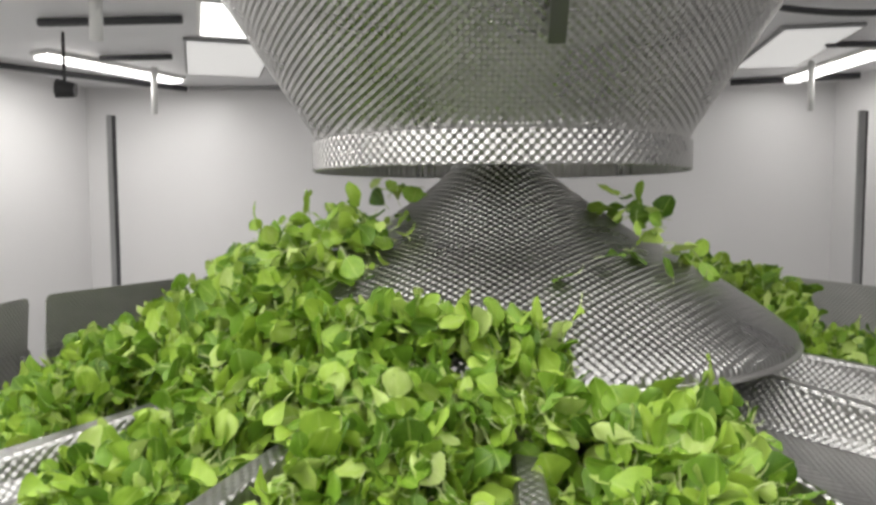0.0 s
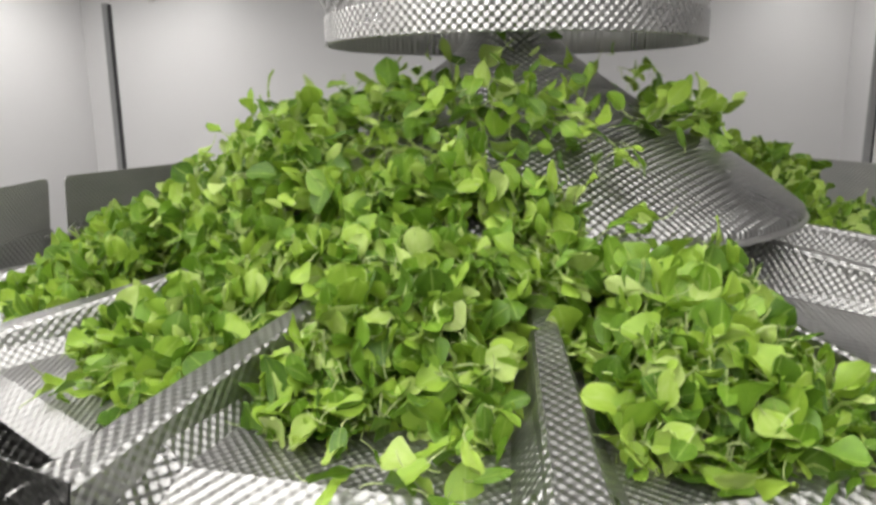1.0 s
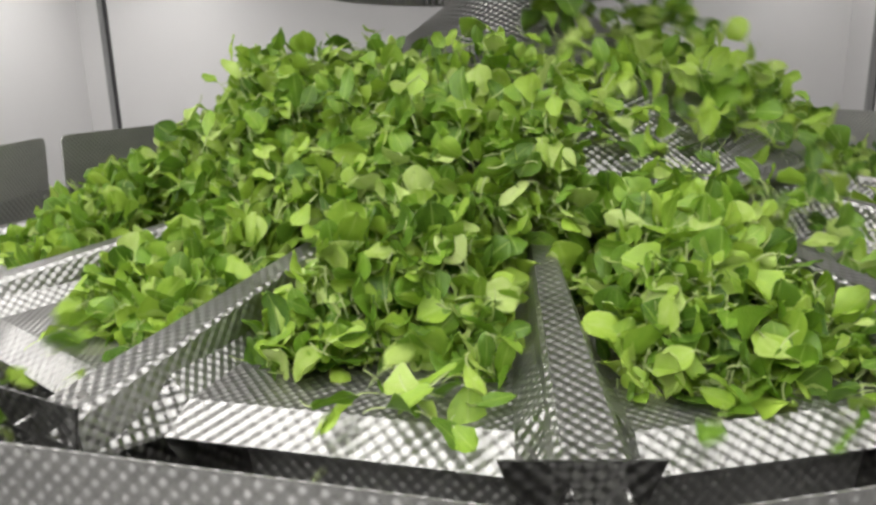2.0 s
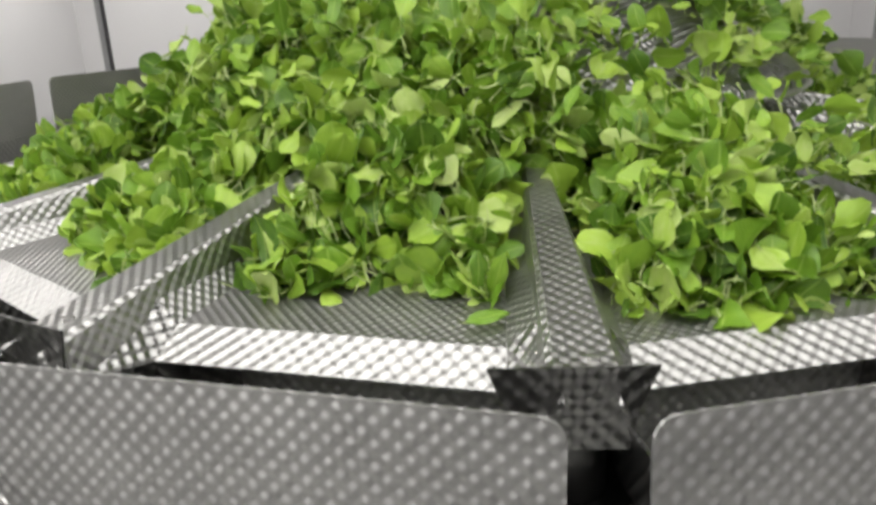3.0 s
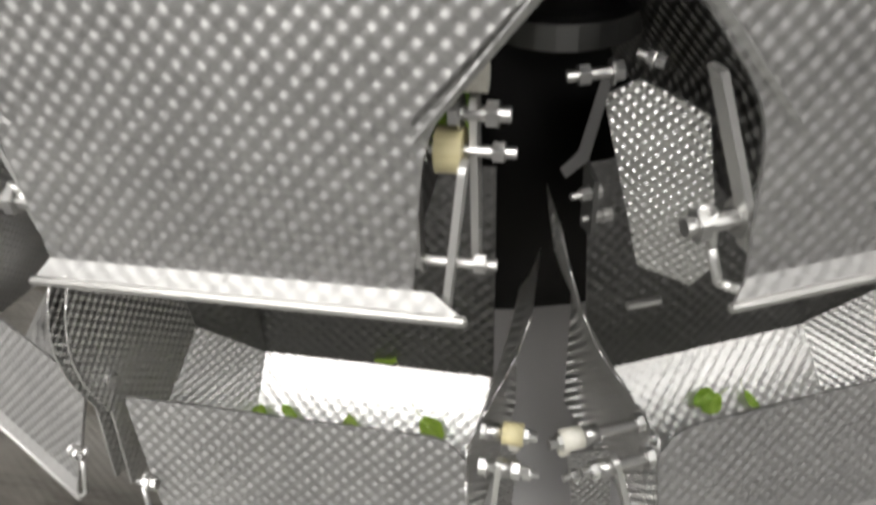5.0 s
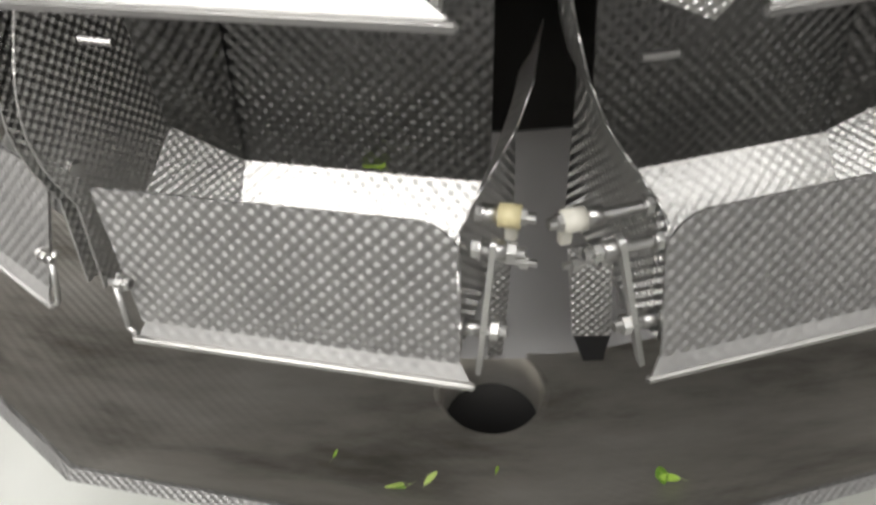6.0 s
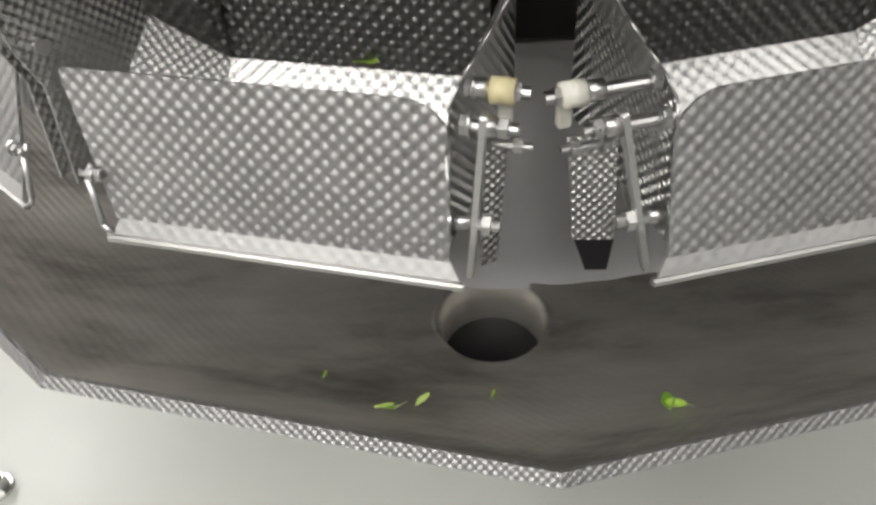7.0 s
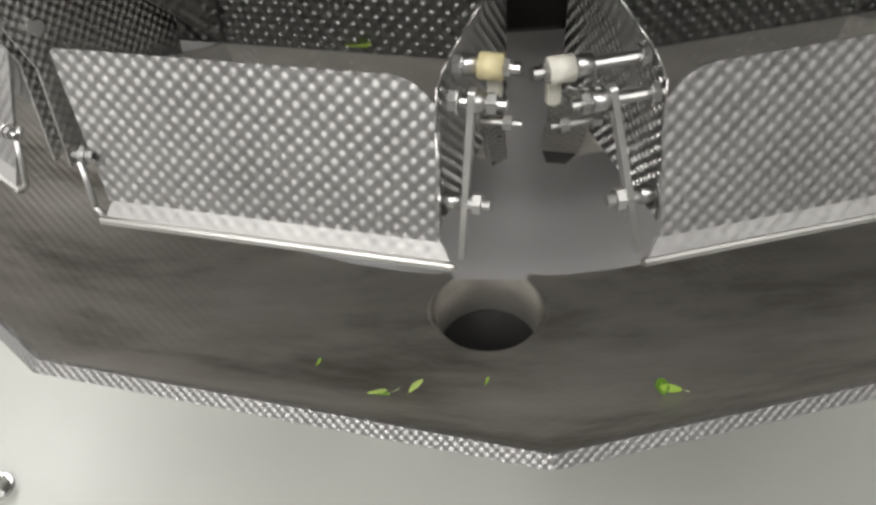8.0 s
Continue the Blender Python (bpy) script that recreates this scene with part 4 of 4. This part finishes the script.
def heap(r, a):
    """Depth of the leaves over the support at radius r and a degrees from the front, to the right."""
    a = (a + 180) % 360 - 180
    lump = noise.noise(Vector((r * 11, a * 0.09, 3.0))) * 0.02
    wave = noise.noise(Vector((a * 0.09, 0.3, 1.0)))
    # two bare pans to the right of the front
    bare = smooth_step(25, 29, a) * (1 - smooth_step(80, 96, a))
    if -26 <= a < 0:
        outer = 0.515
    elif 0 <= a < 26:
        outer = 0.548
    elif -52 < a < -26:
        outer = 0.525
    else:
        outer = 0.55 if -110 < a < 0 else 0.52
    outer += 0.028 * wave + 0.012 * noise.noise(Vector((a * 0.35, 2.0, 0.0)))
    edge = 1 - smooth_step(outer - 0.07, outer, r)
    left = smooth_step(-130, -85, a) * (1 - smooth_step(-62, -28, a))
    far = smooth_step(96, 110, abs(a))
    if r > 0.32:
        depth = (0.074 - 0.11 * (r - 0.335)) * edge
        depth += 0.02 * left * (1 - smooth_step(0.335, 0.45, r))
        depth += 0.012 * smooth_step(-35, -10, a) * (1 - smooth_step(10, 24, a)) * edge
        depth += 0.045 * far * edge
        depth *= 1 - 0.5 * smooth_step(-64, -50, a) * (1 - smooth_step(-30, -24, a)) * smooth_step(0.38, 0.45, r)
    else:
        front = smooth_step(-60, -30, a) * (1 - smooth_step(0, 16, a))
        depth = 0.052 * left * smooth_step(0.19, 0.30, r) + 0.045 * front * smooth_step(0.26, 0.33, r) - 0.02 * (1 - max(left, front))
        depth = max(depth, 0.045 * far * smooth_step(0.28, 0.33, r))
    depth *= 1 - 0.2 * smooth_step(0, 6, a) * (1 - smooth_step(22, 28, a))
    depth = depth * (1 - bare) - 0.02 * bare
    return depth + (lump if depth > 0.02 else 0)


rnd = random.Random(5)
places = []


def leaf_place(x, y, z, size, lay=0.92):
    turn = Euler((rnd.gauss(0, lay) + (math.pi if rnd.random() < 0.3 else 0), rnd.gauss(0, lay), rnd.uniform(0, 2 * math.pi))).to_matrix().to_4x4()
    return Matrix.Translation((x, y, z)) @ turn @ Matrix.Diagonal((size, size, size, 1))


tries = 0
while len(places) < 14000 and tries < 120000:
    tries += 1
    r = math.sqrt(rnd.uniform(0.13 ** 2, 0.585 ** 2))
    a = rnd.uniform(-180, 180)
    if abs(a) > 110 and rnd.random() < 0.5:
        continue
    d = heap(r, a)
    ridge = abs((a / STEP + 0.5) % 1 - 0.5) * radians(STEP) * r
    if (r > 0.43 or (r > 0.40 and d < 0.08)) and ridge < 0.034 and abs(a) < 110 and rnd.random() < 0.97:
        continue
    if r > 0.39 and abs(a) < 110:
        d *= 0.35 + 0.65 * smooth_step(0.028, 0.065, ridge)
    if d < 0.006:
        continue
    x, y = r * math.sin(radians(a)), -r * math.cos(radians(a))
    z = support(r) + d * (1 - 0.95 * rnd.random() ** 2.4) - 0.004
    size = rnd.uniform(0.014, 0.031)
    places.append((rnd.randrange(len(SHAPES)), leaf_place(x, y, z, size)))

# no leaf hangs alone in the air: each has others beside it
spots = np.array([m.translation[:] for _, m in places])
crowd = np.array([int((np.abs(spots - p).max(axis=1) < 0.028).sum()) for p in spots])
places = [p for p, n in zip(places, crowd) if n > 5]

# the nearest leaves of the front heap can be picked apart one by one
pile = thing("leaf_pile", "heap of fresh green salad leaves on cone and pans", "leaves")
ranked = sorted(range(len(places)), key=lambda i: (places[i][1].translation.y - places[i][1].translation.z * 1.2 + abs(places[i][1].translation.x) * 0.3))
single = set(ranked[:300])
flock = new("leaf_mass", leaf_mesh("leaf_mass", None, [p for i, p in enumerate(places) if i not in single]))
flock.parent = pile
tagged(flock, kind="stuff")
protos = [leaf_mesh("leaf", None, [(i, Matrix.Identity(4))]) for i in range(len(SHAPES))]
for i in sorted(single):
    which, m = places[i]
    ob = new("leaf", protos[which])
    ob.parent = pile
    ob.matrix_basis = m


# leaves caught on the bare side of the cone
def lone_leaf(which, m, label):
    ob = new("leaf", protos[which % len(protos)])
    tagged(ob, label, "leaf", "loose leaves")
    ob.matrix_basis = m
    return ob


for i in range(17):
    a, r = rnd.uniform(5, 66), rnd.uniform(0.12, 0.27)
    if i < 8:
        a, r = rnd.gauss(60, 6), rnd.gauss(0.225, 0.018)
    x, y = r * math.sin(radians(a)), -r * math.cos(radians(a))
    lone_leaf(i, leaf_place(x, y, support(r) + rnd.uniform(0.004, 0.014), rnd.uniform(0.018, 0.028), 0.5), "green salad leaf caught on the steel cone")
# scraps on the trough floor
for i, (a, r, z) in enumerate(((-9.8, 0.654, 0.910), (-7.5, 0.647, 0.906), (6.9, 0.656, 0.911), (-3.1, 0.631, 0.896), (7.9, 0.654, 0.912), (-8.6, 0.651, 0.908), (-14.0, 0.63, 0.896))):
    x, y = r * math.sin(radians(a)), -r * math.cos(radians(a))
    lone_leaf(i + 3, Matrix.Translation((x, y, z + 0.003)) @ pose(0, 0, 0, -18 * math.cos(radians(a)), 0, 40 * i + 10) @ Matrix.Diagonal((0.014, 0.009, 0.003, 1)) if i not in (3, 6) else pose(x, y, z + 0.003, -18, 0, 70) @ Matrix.Diagonal((0.008, 0.006, 0.002, 1)), "small green leaf scrap in the trough")


def clump(seed, count, spread=0.022):
    """A few leaves that tumble together."""
    own = random.Random(seed)
    inside = []
    for i in range(count):
        turn = Euler((own.gauss(0, 0.8), own.gauss(0, 0.8), own.uniform(0, 6.3))).to_matrix().to_4x4()
        size = own.uniform(0.015, 0.029)
        off = [max(-0.032, min(0.032, own.gauss(0, spread))) for _ in range(2)]
        inside.append((own.randrange(len(SHAPES)), Matrix.Translation((*off, own.gauss(0, spread * 0.3))) @ turn @ Matrix.Diagonal((size, size, size, 1))))
    ob = new("leaf_clump")
    for which, m in inside:
        leaf = new("leaf", protos[which])
        leaf.parent = ob
        leaf.matrix_basis = m
    return tagged(ob, "loose clump of green salad leaves sliding off the cone", "leaves", "falling leaf clumps")


def on_cone(r, a, lift):
    return r * math.sin(radians(a)), -r * math.cos(radians(a)), support(r) + max(0.0, heap(r, a)) + lift


def motions():
    own = random.Random(21)
    # a charge of leaves drops out of the funnel and spreads over the cone
    for i in range(380):
        early = i < 45
        if i >= 250:
            a, stop_r = own.uniform(10, 76), 0.25 + 0.22 * own.random() ** 0.8
        elif own.random() < (0.1 if early else 0.07):
            a, stop_r = own.gauss(52, 8), own.uniform(0.2, 0.25)
        elif early:
            a, stop_r = max(-72, min(-40, own.gauss(-56, 9))), own.uniform(0.24, 0.36)
        else:
            a, stop_r = max(-58, min(14, own.gauss(-22, 26))), own.uniform(0.19, 0.36)
        lift = own.uniform(0.004, 0.024)
        ob = clump(100 + i, own.randrange(3, 8))
        spin, lean, tip = own.uniform(0, 360), own.uniform(-40, 40), own.uniform(-40, 40)
        at = lambda r, up, turn, flat: pose(*(lambda p: (p[0], p[1], p[2] + up))(on_cone(r, a, lift)), lean * flat, tip * flat, spin + turn)
        r0 = own.uniform(0.07, 0.13)
        if early:
            # already under way at the start
            go, far = own.uniform(0.25, 0.9), own.uniform(0.2, 0.9)
            rows = [(0.0, at(r0 + (stop_r - r0) * far, 0.008, 10 + 50 * far, 1.0)), (go, at(r0 + (stop_r - r0) * (0.5 + 0.5 * far), 0.004, 45 + 25 * far, 0.7)), (go + 0.6, at(stop_r, 0.0, 80, 0.5))]
        else:
            start = 0.5 + 0.35 * own.random() if i < 140 else 1.04 + 0.4 * own.random() if i < 250 else 1.3 + 0.8 * own.random()
            held = pose(r0 * math.sin(radians(a)), -r0 * math.cos(radians(a)), own.uniform(1.78, 1.86), lean, tip, spin)
            rows = [(0.0, held), (start - 0.1, held), (start, at(r0, 0.05, 10, 1.2))]
            for step, share, up in ((0.1, 0.25, 0.022), (0.22, 0.5, 0.016), (0.36, 0.75, 0.008), (0.6, 0.95, 0.0), (0.9, 1.0, 0.0)):
                rows.append((start + step, at(r0 + (stop_r - r0) * share, up, 10 + 70 * share, 1 - 0.5 * share)))
        rows.append((8.0, rows[-1][1]))
        walk(ob, rows)
    # leaves at the ends of three pans go over the lips into the hoppers
    for i in range(90):
        if i < 34:
            k, u, r = radians(-0.5 * STEP), own.uniform(-0.03, 0.078), own.uniform(0.49, 0.562)
        elif i < 66:
            k, u, r = radians(-1.5 * STEP), own.uniform(-0.02, 0.075), own.uniform(0.47, 0.558)
        else:
            k, u, r = radians(0.5 * STEP), own.uniform(-0.06, 0.075), own.uniform(0.52, 0.56)
        z = support(r) + own.uniform(0.004, 0.03)
        spot = lambda u, r, z: (u * math.cos(k) + r * math.sin(k), u * math.sin(k) - r * math.cos(k), z)
        size = own.uniform(0.018, 0.029)
        turn = Euler((own.gauss(0, 0.5), own.gauss(0.25, 0.4), own.uniform(0, 6.3))).to_matrix().to_4x4()
        ob = lone_leaf(i, Matrix.Diagonal((size, size, size, 1)), "green salad leaf sliding over the pan's lip")
        go = own.uniform(1.7, 2.6) if i else 3.34
        place = lambda u, r, z, roll: Matrix.Translation(spot(u, r, z)) @ turn @ pose(0, 0, 0, roll, 0, 0)
        if i == 0:
            u, r, z = 0.070, 0.535, 1.437
        rows = [(0.0, place(u, r, z, 0)), (go, place(u, r, z, 0)), (go + 0.16, place(u, 0.585, 1.41, 30)), (go + 0.3, place(u, 0.6, 1.36, 60)), (go + 0.42, place(u, 0.6, 1.32, 70)), (8.0, place(u, 0.6, 1.32, 70))]
        walk(ob, rows)
    # a few leaves lie on the inner slopes of two weigh hoppers, then drop out
    for i, (head, u, share) in enumerate(((-0.5, -0.066, 0.62), (-0.5, -0.044, 0.62), (-0.5, 0.0, 0.64), (-0.5, 0.043, 0.4), (-0.5, 0.062, 0.76), (0.5, -0.02, 0.46), (0.5, 0.0, 0.42), (0.5, 0.018, 0.44), (-0.5, 0.02, -0.12))):
        k = radians(head * STEP)
        spot = lambda r, z: (u * math.cos(k) + r * math.sin(k), u * math.sin(k) - r * math.cos(k), z)
        size = own.uniform(0.016, 0.022)
        turn = Euler((own.gauss(0, 0.2), own.gauss(0.1, 0.2), own.uniform(0, 6.3))).to_matrix().to_4x4()
        ob = lone_leaf(i + 5, Matrix.Diagonal((size, size, size, 1)), "green salad leaf lying in the weigh hopper")
        r, z = 0.534 + 0.05 * share, 1.082 - 0.048 * share
        high = Matrix.Translation(spot(0.56, 1.27)) @ turn
        lie = Matrix.Translation(spot(r, z + 0.006)) @ pose(0, 0, 0, 45, 0, math.degrees(k)) @ turn
        v = (-0.035 if head < 0 else 0.05) + 0.2 * u
        low = Matrix.Translation((v * math.cos(k) + 0.455 * math.sin(k), v * math.sin(k) - 0.455 * math.cos(k), 0.895)) @ turn
        come = own.uniform(4.25, 4.6)
        rows = [(0.0, high), (come, high), (come + 0.18, lie)]
        if i < 8:
            rows += [(5.5, lie), (5.62, Matrix.Translation(spot(0.592, 1.02)) @ turn), (5.8, low)]
        rows.append((8.0, rows[-1][1]))
        walk(ob, rows)

    # the weigh hoppers open at the very end: slope and guides swing inwards
    for hopper in (lower, lower_mirrored):
        for piece in hopper.children:
            kind = piece.name.split(".")[0]
            if kind not in ("inner_slope", "corner_slope", "guide_plate", "guide_foot"):
                continue
            pivot = (hp(0, 0.526, 1.0868) if "slope" in kind else hp(0, 0.606, 1.115)) - LOW_AT
            swing = lambda angle: Matrix.Translation(pivot) @ pose(0, 0, 0, angle, 0, 0) @ Matrix.Translation(-pivot)
            wide = 58 if "slope" in kind else 36
            walk(piece, [(0.0, swing(0)), (7.82, swing(0)), (7.9, swing(wide * 0.6)), (8.0, swing(wide))])


motions()
